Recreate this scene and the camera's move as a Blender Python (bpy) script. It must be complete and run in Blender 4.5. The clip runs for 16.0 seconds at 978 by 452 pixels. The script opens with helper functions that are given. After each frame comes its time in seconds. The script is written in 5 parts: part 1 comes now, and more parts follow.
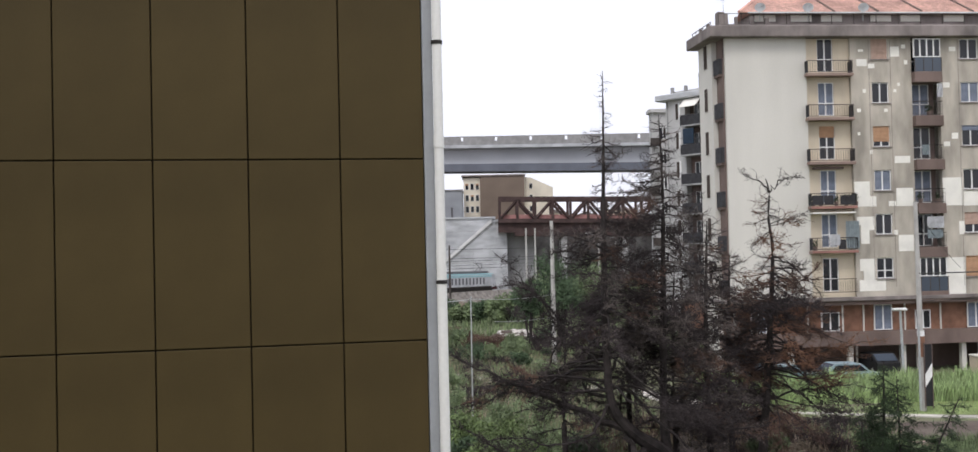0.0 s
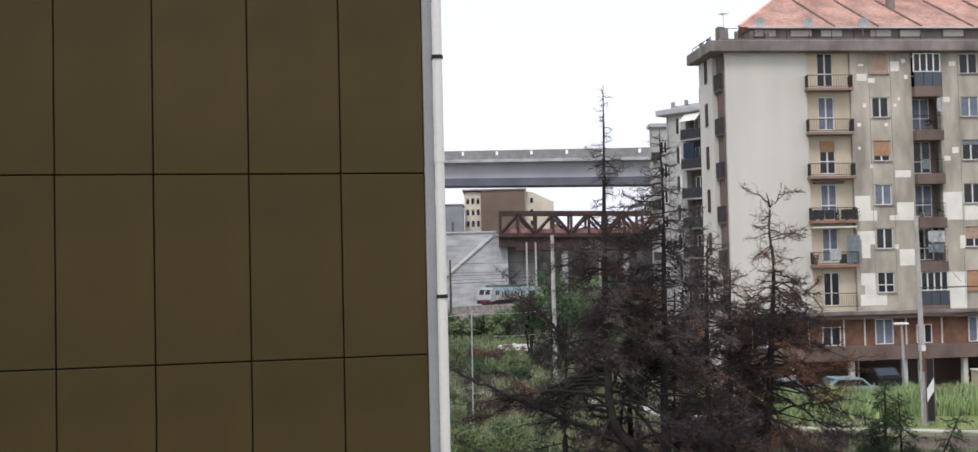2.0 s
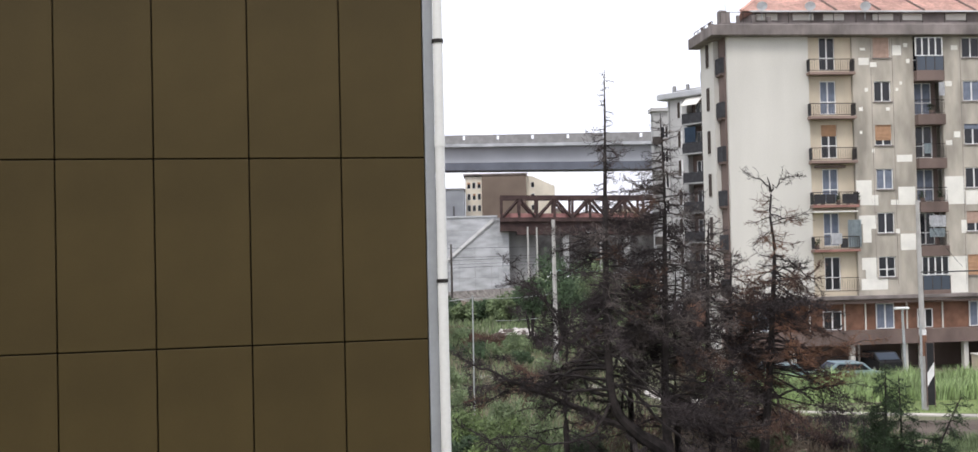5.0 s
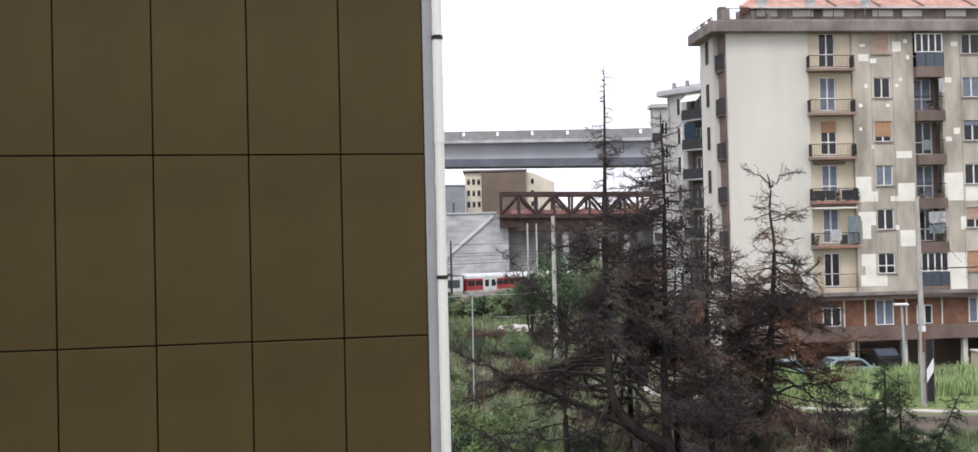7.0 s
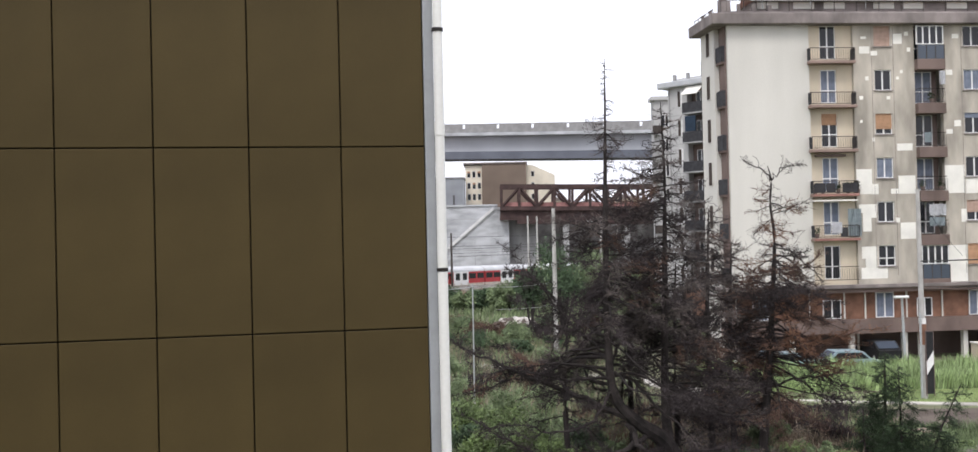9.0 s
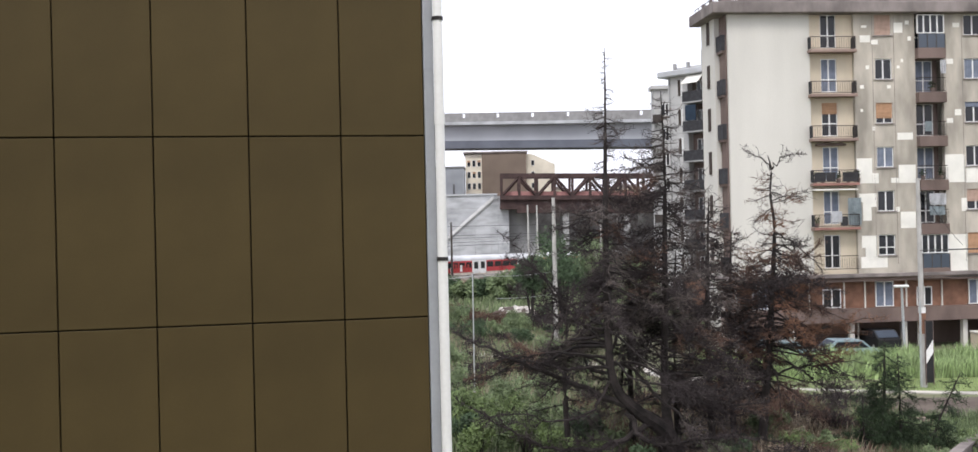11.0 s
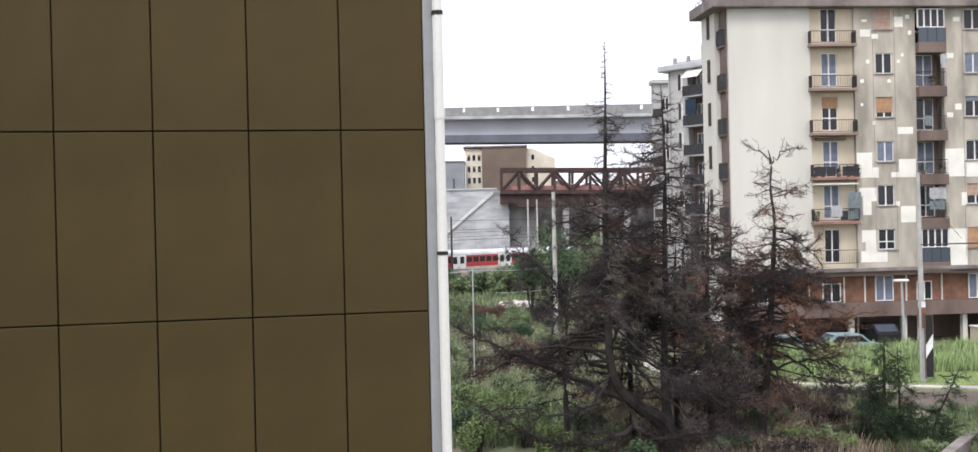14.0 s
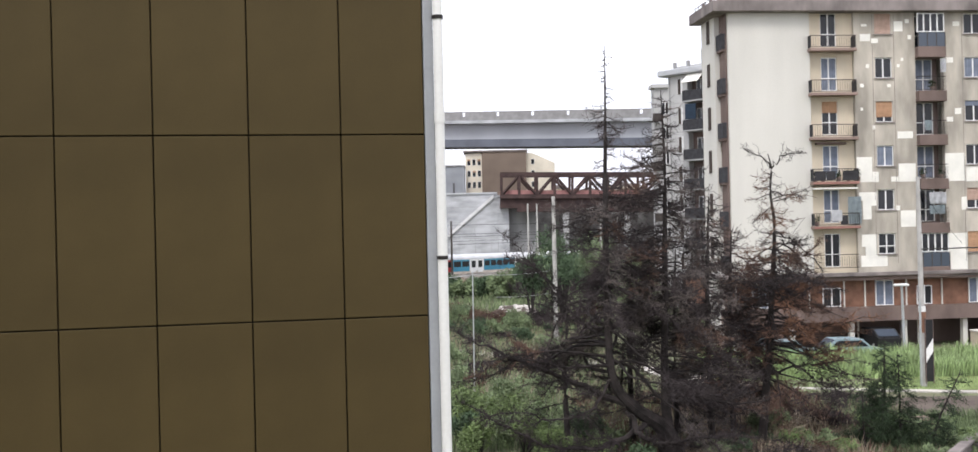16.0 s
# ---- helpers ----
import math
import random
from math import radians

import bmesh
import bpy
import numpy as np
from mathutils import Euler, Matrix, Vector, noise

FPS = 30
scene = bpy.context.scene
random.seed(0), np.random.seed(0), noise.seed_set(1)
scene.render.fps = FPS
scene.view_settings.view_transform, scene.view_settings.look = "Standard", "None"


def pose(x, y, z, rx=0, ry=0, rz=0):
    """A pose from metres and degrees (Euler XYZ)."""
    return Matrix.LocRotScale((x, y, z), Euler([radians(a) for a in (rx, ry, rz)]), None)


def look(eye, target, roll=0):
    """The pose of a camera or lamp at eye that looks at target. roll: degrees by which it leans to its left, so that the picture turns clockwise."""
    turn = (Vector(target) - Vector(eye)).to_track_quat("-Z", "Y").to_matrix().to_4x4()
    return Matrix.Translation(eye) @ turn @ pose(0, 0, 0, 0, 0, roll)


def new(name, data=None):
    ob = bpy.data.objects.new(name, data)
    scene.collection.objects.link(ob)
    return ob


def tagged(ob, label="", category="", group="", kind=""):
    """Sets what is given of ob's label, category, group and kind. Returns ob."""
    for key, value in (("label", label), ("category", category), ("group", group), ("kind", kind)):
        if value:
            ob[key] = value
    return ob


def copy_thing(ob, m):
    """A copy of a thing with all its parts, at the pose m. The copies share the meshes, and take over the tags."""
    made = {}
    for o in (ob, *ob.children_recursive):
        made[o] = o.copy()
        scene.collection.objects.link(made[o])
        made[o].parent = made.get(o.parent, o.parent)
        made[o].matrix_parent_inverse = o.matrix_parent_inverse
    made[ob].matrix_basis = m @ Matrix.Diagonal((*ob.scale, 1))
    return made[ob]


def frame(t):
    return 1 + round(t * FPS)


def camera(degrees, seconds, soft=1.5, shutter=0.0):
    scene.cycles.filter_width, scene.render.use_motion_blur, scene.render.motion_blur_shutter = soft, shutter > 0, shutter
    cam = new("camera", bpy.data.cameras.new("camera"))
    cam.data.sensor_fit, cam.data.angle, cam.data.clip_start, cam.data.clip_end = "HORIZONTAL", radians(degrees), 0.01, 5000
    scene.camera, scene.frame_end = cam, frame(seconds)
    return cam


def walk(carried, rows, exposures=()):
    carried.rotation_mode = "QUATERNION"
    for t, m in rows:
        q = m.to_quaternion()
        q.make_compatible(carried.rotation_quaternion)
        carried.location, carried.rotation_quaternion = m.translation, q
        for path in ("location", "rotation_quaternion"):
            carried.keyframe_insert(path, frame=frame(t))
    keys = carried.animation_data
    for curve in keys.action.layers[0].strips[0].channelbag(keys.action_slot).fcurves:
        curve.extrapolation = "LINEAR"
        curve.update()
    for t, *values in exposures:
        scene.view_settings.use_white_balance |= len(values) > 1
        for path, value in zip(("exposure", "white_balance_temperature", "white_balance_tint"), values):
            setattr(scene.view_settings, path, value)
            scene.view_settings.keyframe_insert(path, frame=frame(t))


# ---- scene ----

# ---- camera and its walk ----
EYE, TILT, LEAN = 9.2, 1.17, 1.3
cam = camera(48.0, 16.0, soft=1.5)
# seconds, metres to the right, degrees of yaw and of tilt away from the first view
ROWS = [
    (0.0, 0.0, 0.0, 0.0), (0.5, 0.0, 0.0, 0.2), (1.0, 0.0, 0.02, 0.41), (1.5, 0.0, 0.02, 0.93), (2.0, 0.002, 0.04, 0.75),
    (2.5, 0.004, 0.05, 0.07), (3.0, 0.006, 0.07, -0.25), (3.5, 0.007, 0.1, -0.06), (6.0, 0.008, 0.09, -0.06), (6.5, 0.008, 0.08, -0.08),
    (7.0, 0.008, 0.08, -0.25), (7.5, 0.008, 0.09, -0.51), (8.0, 0.009, 0.1, -0.51), (8.5, 0.009, 0.1, -0.61), (9.0, 0.009, 0.1, -0.64),
    (11.5, 0.009, 0.1, -1.37), (12.0, 0.009, 0.1, -1.46), (12.5, 0.009, 0.1, -1.42), (13.0, 0.009, 0.1, -1.06), (13.5, 0.009, 0.1, -1.14),
    (14.0, 0.009, 0.1, -1.5), (14.5, 0.009, 0.1, -1.5), (15.0, 0.009, 0.12, -1.51), (15.5, 0.009, 0.12, -1.09), (16.0, 0.009, 0.1, -1.27),
]
walk(cam, [(t, pose(x, 0, EYE, 90 + TILT + tilt, LEAN, yaw)) for t, x, yaw, tilt in ROWS],
     exposures=[(0.0, -0.17), (2.0, -0.2), (3.5, -0.06), (7.0, 0.06), (8.5, 0.06), (9.0, 0.11), (11.5, 0.2), (12.0, 0.28), (16.0, 0.26)])

# ---- world, sun, exposure ----
world = bpy.data.worlds.new("overcast_sky")
scene.world = world
world.use_nodes = True
wn, wl = world.node_tree.nodes, world.node_tree.links
sky = wn.new("ShaderNodeTexSky")
sky.sky_type, sky.sun_disc, sky.sun_elevation, sky.sun_rotation = "NISHITA", False, radians(52), radians(150)
sky.air_density, sky.dust_density = 1.0, 4.0
veil = wn.new("ShaderNodeMix")
veil.data_type = "RGBA"
veil.inputs["Factor"].default_value = 0.8
veil.inputs["B"].default_value = (13.8, 13.9, 15.4, 1)
wl.new(sky.outputs["Color"], veil.inputs["A"])
wl.new(veil.outputs["Result"], wn["Background"].inputs["Color"])
wn["Background"].inputs["Strength"].default_value = 0.1
sun = new("sun", bpy.data.lights.new("sun", "SUN"))
sun.data.energy, sun.data.angle, sun.data.color = 1.7, radians(18), (1.0, 0.97, 0.93)
sun.matrix_world = look((0, 0, 60), (20, 50, -10))


# ---- materials ----
def mat(name, color, rough=0.8, vary=0.15, scale=3.0, grain=40.0, bump=0.15, metal=0.0, second=None, island=0.0, streak=1.0, spec=0.3):
    """A procedural surface: colour that drifts at two scales, fine relief, and shade that varies piece by piece."""
    m = bpy.data.materials.new(name)
    m.use_nodes = True
    n, l = m.node_tree.nodes, m.node_tree.links
    b = n["Principled BSDF"]
    b.inputs["Roughness"].default_value, b.inputs["Metallic"].default_value = rough, metal
    b.inputs["Specular IOR Level"].default_value = spec
    tc, mp = n.new("ShaderNodeTexCoord"), n.new("ShaderNodeMapping")
    mp.inputs["Scale"].default_value = (1, 1, streak)
    l.new(tc.outputs["Object"], mp.inputs["Vector"])
    big, fine = n.new("ShaderNodeTexNoise"), n.new("ShaderNodeTexNoise")
    big.inputs["Scale"].default_value, big.inputs["Detail"].default_value = scale, 5
    fine.inputs["Scale"].default_value, fine.inputs["Detail"].default_value = grain, 3
    l.new(mp.outputs["Vector"], big.inputs["Vector"]), l.new(tc.outputs["Object"], fine.inputs["Vector"])
    ramp = n.new("ShaderNodeValToRGB")
    dark = second or tuple(c * (1 - 2.2 * vary) for c in color)
    light = color if second else tuple(min(1, c * (1 + vary)) for c in color)
    ramp.color_ramp.elements[0].position, ramp.color_ramp.elements[1].position = 0.32, 0.66
    ramp.color_ramp.elements[0].color, ramp.color_ramp.elements[1].color = (*dark, 1), (*light, 1)
    l.new(big.outputs["Fac"], ramp.inputs["Fac"])
    hsv = n.new("ShaderNodeHueSaturation")
    info, geo = n.new("ShaderNodeObjectInfo"), n.new("ShaderNodeNewGeometry")
    mul, add, fin = n.new("ShaderNodeMath"), n.new("ShaderNodeMath"), n.new("ShaderNodeMath")
    mul.operation, fin.operation = "MULTIPLY_ADD", "MULTIPLY_ADD"
    l.new(geo.outputs["Random Per Island"] if island else info.outputs["Random"], mul.inputs[0])
    amount = island or 0.08
    mul.inputs[1].default_value, mul.inputs[2].default_value = amount, 1 - amount / 2
    l.new(fine.outputs["Fac"], fin.inputs[0])
    fin.inputs[1].default_value, fin.inputs[2].default_value = 0.16, -0.08
    l.new(mul.outputs[0], add.inputs[0]), l.new(fin.outputs[0], add.inputs[1])
    l.new(add.outputs[0], hsv.inputs["Value"])
    l.new(ramp.outputs["Color"], hsv.inputs["Color"])
    l.new(hsv.outputs["Color"], b.inputs["Base Color"])
    if bump:
        bp = n.new("ShaderNodeBump")
        bp.inputs["Strength"].default_value, bp.inputs["Distance"].default_value = bump, 0.01
        l.new(fine.outputs["Fac"], bp.inputs["Height"])
        l.new(bp.outputs["Normal"], b.inputs["Normal"])
    return m


M_PANEL = mat("olive_brown_panel", (0.0735, 0.0530, 0.0203), 0.6, 0.07, 1.2, 60, 0.05, spec=0.2)
M_JOINT = mat("dark_joint", (0.02, 0.017, 0.012), 0.9)
M_TRIM = mat("grey_painted_metal", (0.34, 0.355, 0.375), 0.45, 0.06, 2, 30, 0.03)
M_PIPE = mat("white_pipe_paint", (0.78, 0.78, 0.76), 0.4, 0.05, 2, 30, 0.03, streak=0.2)
M_CLAMP = mat("black_clamp_steel", (0.025, 0.022, 0.02), 0.5)
M_CREAM = mat("cream_render", (0.655, 0.635, 0.585), 0.9, 0.05, 0.25, 12, 0.1, streak=0.3)
M_WARM = mat("warm_yellow_render", (0.62, 0.54, 0.42), 0.9, 0.07, 0.6, 12, 0.1, streak=0.4)
M_TAN = mat("tan_mosaic_tiles", (0.46, 0.42, 0.36), 0.8, 0.17, 0.8, 14, 0.25, streak=0.35)
M_WHITEPLASTER = mat("white_patch_plaster", (0.8, 0.78, 0.72), 0.9, 0.05, 1, 12)
M_BROWNBAND = mat("brown_concrete_and_recess_shade", (0.17, 0.125, 0.11), 0.85, 0.12, 0.7, 10, streak=0.4)
M_CORNICE = mat("weathered_cornice_concrete", (0.235, 0.205, 0.195), 0.9, 0.2, 0.8, 10, streak=0.5)
M_BRICKPANEL = mat("red_brown_cladding", (0.20, 0.105, 0.07), 0.8, 0.18, 1.2, 14)
M_ROOF = mat("terracotta_roof_tiles", (0.66, 0.41, 0.34), 0.85, 0.15, 0.5, 8, 0.3, island=0.35)
# concrete with the shade under the bridge deck put into its colour
M_DECKSHADE = mat("deck_shade_concrete", (0.17, 0.165, 0.165), 0.9, 0.25, 0.4, 10)
M_CONC = mat("pale_concrete", (0.44, 0.45, 0.47), 0.85, 0.14, 0.3, 10, 0.15, streak=2.5)
M_PALEGREY = mat("pale_grey_render", (0.47, 0.465, 0.46), 0.9, 0.08, 0.4, 10, streak=0.3)
M_COPING = mat("light_coping_concrete", (0.6, 0.6, 0.6), 0.85, 0.1, 0.6, 10)
M_BALC = mat("pinkish_balcony_concrete", (0.30, 0.22, 0.19), 0.85, 0.12, 0.8, 10)
M_BALCR = mat("reddish_balcony_paint", (0.34, 0.18, 0.15), 0.85, 0.12, 0.8, 10)
M_CONCD = mat("stained_and_shaded_concrete", (0.33, 0.33, 0.33), 0.9, 0.16, 0.4, 10, 0.15, streak=0.3)
M_VIAD = mat("viaduct_girder_paint", (0.42, 0.43, 0.46), 0.7, 0.05, 0.15, 6, 0.05)
M_VIADSHADE = mat("girder_underside_shade", (0.13, 0.14, 0.17), 0.7, 0.08, 0.3, 6)
M_BARRIER = mat("grey_barrier_steel", (0.29, 0.285, 0.285), 0.7, 0.12, 0.5, 8)
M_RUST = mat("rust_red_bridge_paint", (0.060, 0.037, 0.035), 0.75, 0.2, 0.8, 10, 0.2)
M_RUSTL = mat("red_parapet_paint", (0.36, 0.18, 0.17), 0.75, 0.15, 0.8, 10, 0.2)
M_WHITE = mat("white_window_paint", (0.75, 0.75, 0.74), 0.5, 0.04)
M_RAIL = mat("dark_railing_iron", (0.06, 0.05, 0.045), 0.6)
M_SHUTTER = mat("orange_brown_roller_blind", (0.42, 0.25, 0.15), 0.7, 0.08)
M_SHUTTERP = mat("faded_pink_roller_blind", (0.44, 0.31, 0.25), 0.7, 0.08)
M_DARKBROWN = mat("dark_brown_matte", (0.07, 0.055, 0.048), 0.9, 0.1, spec=0.1)
M_SCREEN = mat("dark_balcony_screen_cloth", (0.045, 0.045, 0.05), 0.9, 0.15)
M_CURTAIN = mat("pale_curtain_cloth", (0.17, 0.195, 0.25), 0.8, 0.12, 2, 12, 0)
M_GREYCLOTH = mat("blue_grey_sheet", (0.36, 0.42, 0.45), 0.8, 0.08)
M_LAUNDRY = mat("white_laundry_cloth", (0.72, 0.73, 0.76), 0.9, 0.08)
M_FARBROWN = mat("brown_gable_render", (0.20, 0.155, 0.125), 0.9, 0.06, 0.2, 6)
M_FARCREAM = mat("far_cream_render", (0.72, 0.66, 0.55), 0.9, 0.07, 0.3, 6)
M_FARGREY = mat("far_grey_cladding", (0.32, 0.34, 0.37), 0.8, 0.06, 0.3, 6)
M_BARK = mat("dead_grey_brown_bark", (0.034, 0.028, 0.027), 0.95, 0.25, 3, 25, 0.5, island=0.3)
M_TWIGP = mat("weathered_grey_twigs", (0.115, 0.096, 0.09), 0.95, 0.2, 0.6, 10, 0, island=0.8)
M_RUSTORANGE = mat("orange_dead_needles", (0.165, 0.088, 0.056), 0.95, 0.25, 0.6, 10, 0, island=0.7)
M_TWIG = mat("dry_dark_twigs", (0.044, 0.035, 0.036), 0.95, 0.2, 0.6, 10, 0, island=0.7)
M_RUSTTWIG = mat("rusty_dead_needles", (0.122, 0.074, 0.056), 0.95, 0.25, 0.6, 10, 0, island=0.7)
M_NEEDLE = mat("dark_green_needles", (0.034, 0.055, 0.026), 0.8, 0.2, 1.2, 10, 0, island=0.7)
M_LEAF = mat("shrub_leaves", (0.17, 0.222, 0.112), 0.7, 0.2, 0.8, 10, 0, island=0.9)
M_LEAFD = mat("dark_shrub_leaves", (0.062, 0.10, 0.05), 0.7, 0.2, 0.8, 10, 0, island=0.8)
M_REED = mat("bright_reed_blades", (0.31, 0.41, 0.185), 0.6, 0.2, 0.7, 10, 0, island=0.8)
M_LEAFB = mat("yellow_green_leaves", (0.155, 0.215, 0.08), 0.7, 0.25, 0.8, 10, 0, island=1.0)
M_STRAW = mat("pale_dry_straw", (0.27, 0.22, 0.165), 0.9, 0.2, 0.8, 10, 0, island=0.9)
M_GRASS = mat("rough_meadow", (0.155, 0.175, 0.095), 0.95, second=(0.14, 0.12, 0.09), scale=0.22, grain=6, bump=0.6)
M_SOIL = mat("brown_gravel_soil", (0.13, 0.105, 0.088), 0.95, second=(0.075, 0.058, 0.048), scale=0.6, grain=9, bump=0.6)
M_LAWN = mat("dry_lawn", (0.19, 0.24, 0.09), 0.95, 0.12, 0.5, 12, 0.4)
M_PATH = mat("pale_worn_path", (0.50, 0.47, 0.43), 0.95, 0.15, 0.5, 8, 0.3)
M_BALLAST = mat("grey_track_ballast", (0.24, 0.22, 0.20), 0.95, 0.2, 1.5, 12, 0.6)
M_STEEL = mat("rail_steel", (0.22, 0.18, 0.16), 0.4, metal=0.6)
M_POLE = mat("concrete_pole", (0.45, 0.44, 0.42), 0.85, 0.12, 1, 20)
M_GALV = mat("galvanised_steel", (0.42, 0.44, 0.44), 0.5, 0.08, metal=0.3)
M_WIRE = mat("dark_cable", (0.04, 0.04, 0.04), 0.6, bump=0)
M_BLACK = mat("matt_black", (0.02, 0.02, 0.022), 0.6)
M_TRED = mat("red_coach_paint", (0.42, 0.045, 0.05), 0.45, 0.08, 0.5, 10, 0.03)
M_TREDD = mat("scrawled_dark_red_paint", (0.36, 0.035, 0.03), 0.5, 0.15, 1.2, 10, 0.03)
M_TWHITE = mat("white_coach_paint", (0.74, 0.74, 0.73), 0.45, 0.06, 0.6, 10, 0.03)
M_TROOF = mat("pale_grey_coach_roof", (0.60, 0.61, 0.63), 0.6, 0.07, 0.5, 10, 0.05)
M_TSKIRT = mat("cream_grime_skirt", (0.58, 0.52, 0.44), 0.7, 0.15, 0.8, 10)
M_TBLUE = mat("light_blue_coach_paint", (0.05, 0.24, 0.36), 0.45, 0.08, 0.5, 10, 0.03)
M_NAVY = mat("dark_blue_awning_cloth", (0.02, 0.036, 0.06), 0.8, 0.1)
M_TGREEN = mat("dark_green_grey_stripe", (0.065, 0.085, 0.095), 0.45, 0.05)
M_LGREY = mat("light_grey_loco_paint", (0.47, 0.48, 0.50), 0.5, 0.1, 0.8, 10)
M_LTEAL = mat("pale_teal_stripe_paint", (0.30, 0.50, 0.54), 0.5, 0.08)
M_LRED = mat("dull_red_buffer_beam", (0.12, 0.03, 0.035), 0.6, 0.1)
M_GRILLE = mat("dark_louvre_metal", (0.12, 0.12, 0.13), 0.5)
M_UNDER = mat("underframe_grime", (0.045, 0.04, 0.036), 0.85)
M_DISH = mat("grey_dish_paint", (0.55, 0.57, 0.58), 0.5, 0.05)
M_CAR = mat("pale_blue_car_paint", (0.27, 0.36, 0.40), 0.3, 0.04)
M_ROCK = mat("white_rubble_stone", (0.62, 0.58, 0.55), 0.9, 0.2, 2, 12)


def glass(name, tint, rough=0.06):
    m = bpy.data.materials.new(name)
    m.use_nodes = True
    b = m.node_tree.nodes["Principled BSDF"]
    b.inputs["Base Color"].default_value, b.inputs["Roughness"].default_value = (*tint, 1), rough
    b.inputs["Specular IOR Level"].default_value = 0.35
    return m


M_GLASS = glass("dark_window_glass", (0.024, 0.025, 0.03))
M_GLASSB = glass("curtained_window_glass", (0.07, 0.085, 0.11))


# ---- building helpers ----
def box(bm, x0, x1, y0, y1, z0, z1, bevel=0.0):
    vs = [bm.verts.new((x, y, z)) for x in (x0, x1) for y in (y0, y1) for z in (z0, z1)]
    fs = [bm.faces.new([vs[i] for i in q]) for q in ((0, 1, 3, 2), (4, 6, 7, 5), (0, 4, 5, 1), (2, 3, 7, 6), (0, 2, 6, 4), (1, 5, 7, 3))]
    if bevel:
        es = list({e for f in fs for e in f.edges})
        bmesh.ops.bevel(bm, geom=es, offset=bevel, segments=1, affect="EDGES", profile=0.5)
    return bm


def boxes(*rows, bevel=0.0):
    bm = bmesh.new()
    for r in rows:
        box(bm, *r, bevel=bevel)
    return bm


def tube(bm, a, b, ra, rb=None, sides=8):
    a, b = Vector(a), Vector(b)
    rb = ra if rb is None else rb
    q = (b - a).to_track_quat("Z", "Y")
    rings = [[bm.verts.new(c + q @ Vector((r * math.cos(2 * math.pi * i / sides), r * math.sin(2 * math.pi * i / sides), 0))) for i in range(sides)] for c, r in ((a, ra), (b, rb))]
    for i in range(sides):
        bm.faces.new((rings[0][i], rings[0][(i + 1) % sides], rings[1][(i + 1) % sides], rings[1][i]))
    bm.faces.new(rings[0][::-1]), bm.faces.new(rings[1])
    return bm


def tubes(*rows, sides=8):
    bm = bmesh.new()
    for r in rows:
        tube(bm, *r, sides=sides)
    return bm


def prism(profile, y0, y1):
    """A closed outline in x and z, drawn out along y."""
    bm = bmesh.new()
    a = [bm.verts.new((x, y0, z)) for x, z in profile]
    b = [bm.verts.new((x, y1, z)) for x, z in profile]
    k = len(profile)
    for i in range(k):
        bm.faces.new((a[i], a[(i + 1) % k], b[(i + 1) % k], b[i]))
    bm.faces.new(a[::-1]), bm.faces.new(b)
    bmesh.ops.recalc_face_normals(bm, faces=bm.faces)
    return bm


def mesh_of(name, bm, material):
    me = bpy.data.meshes.new(name)
    if not isinstance(bm, bmesh.types.BMesh):
        me.from_pydata(*bm)
    else:
        bm.to_mesh(me)
        bm.free()
    me.materials.append(material)
    return me


def part(name, bm, material, parent=None, label="", m=None):
    ob = new(name, mesh_of(name, bm, material))
    if parent:
        ob.parent = parent
    if m is not None:
        ob.matrix_basis = m
    return tagged(ob, label)


def thing(name, m, label, category, group="", kind=""):
    ob = new(name)
    ob.matrix_basis = m
    return tagged(ob, label, category, group, kind)


def setting(name, bm, material, label, category, m=None):
    return tagged(part(name, bm, material, None, "", m), label, category, "", "structure")


# ---- ground ----
def sheet(outline, z0, z1):
    """A low slab with the given outline."""
    bm = bmesh.new()
    lo, hi = [bm.verts.new((x, y, z0)) for x, y in outline], [bm.verts.new((x, y, z1)) for x, y in outline]
    k = len(outline)
    for i in range(k):
        bm.faces.new((lo[i], lo[(i + 1) % k], hi[(i + 1) % k], hi[i]))
    bm.faces.new(hi), bm.faces.new(lo[::-1])
    bmesh.ops.recalc_face_normals(bm, faces=bm.faces)
    return bm


def strip(line, width, z0, z1):
    left, right = [], []
    for i, (x, y) in enumerate(line):
        a, b = line[max(0, i - 1)], line[min(len(line) - 1, i + 1)]
        n = Vector((a[1] - b[1], b[0] - a[0])).normalized() * width / 2 * (0.8 + 0.4 * noise.noise((x * 0.3, y * 0.3, 5)))
        left.append((x + n.x, y + n.y)), right.append((x - n.x, y - n.y))
    return sheet(left + right[::-1], z0, z1)


def ragged(x0, x1, y0, y1, step=2.0, amp=0.8):
    pts = []
    for (ax, ay), (bx, by) in (((x0, y0), (x1, y0)), ((x1, y0), (x1, y1)), ((x1, y1), (x0, y1)), ((x0, y1), (x0, y0))):
        k = max(2, int(math.hypot(bx - ax, by - ay) / step))
        for i in range(k):
            x, y = ax + (bx - ax) * i / k, ay + (by - ay) * i / k
            pts.append((x + amp * noise.noise((x * 0.4, y * 0.4, 1)), y + amp * noise.noise((x * 0.4, y * 0.4, 9))))
    return pts


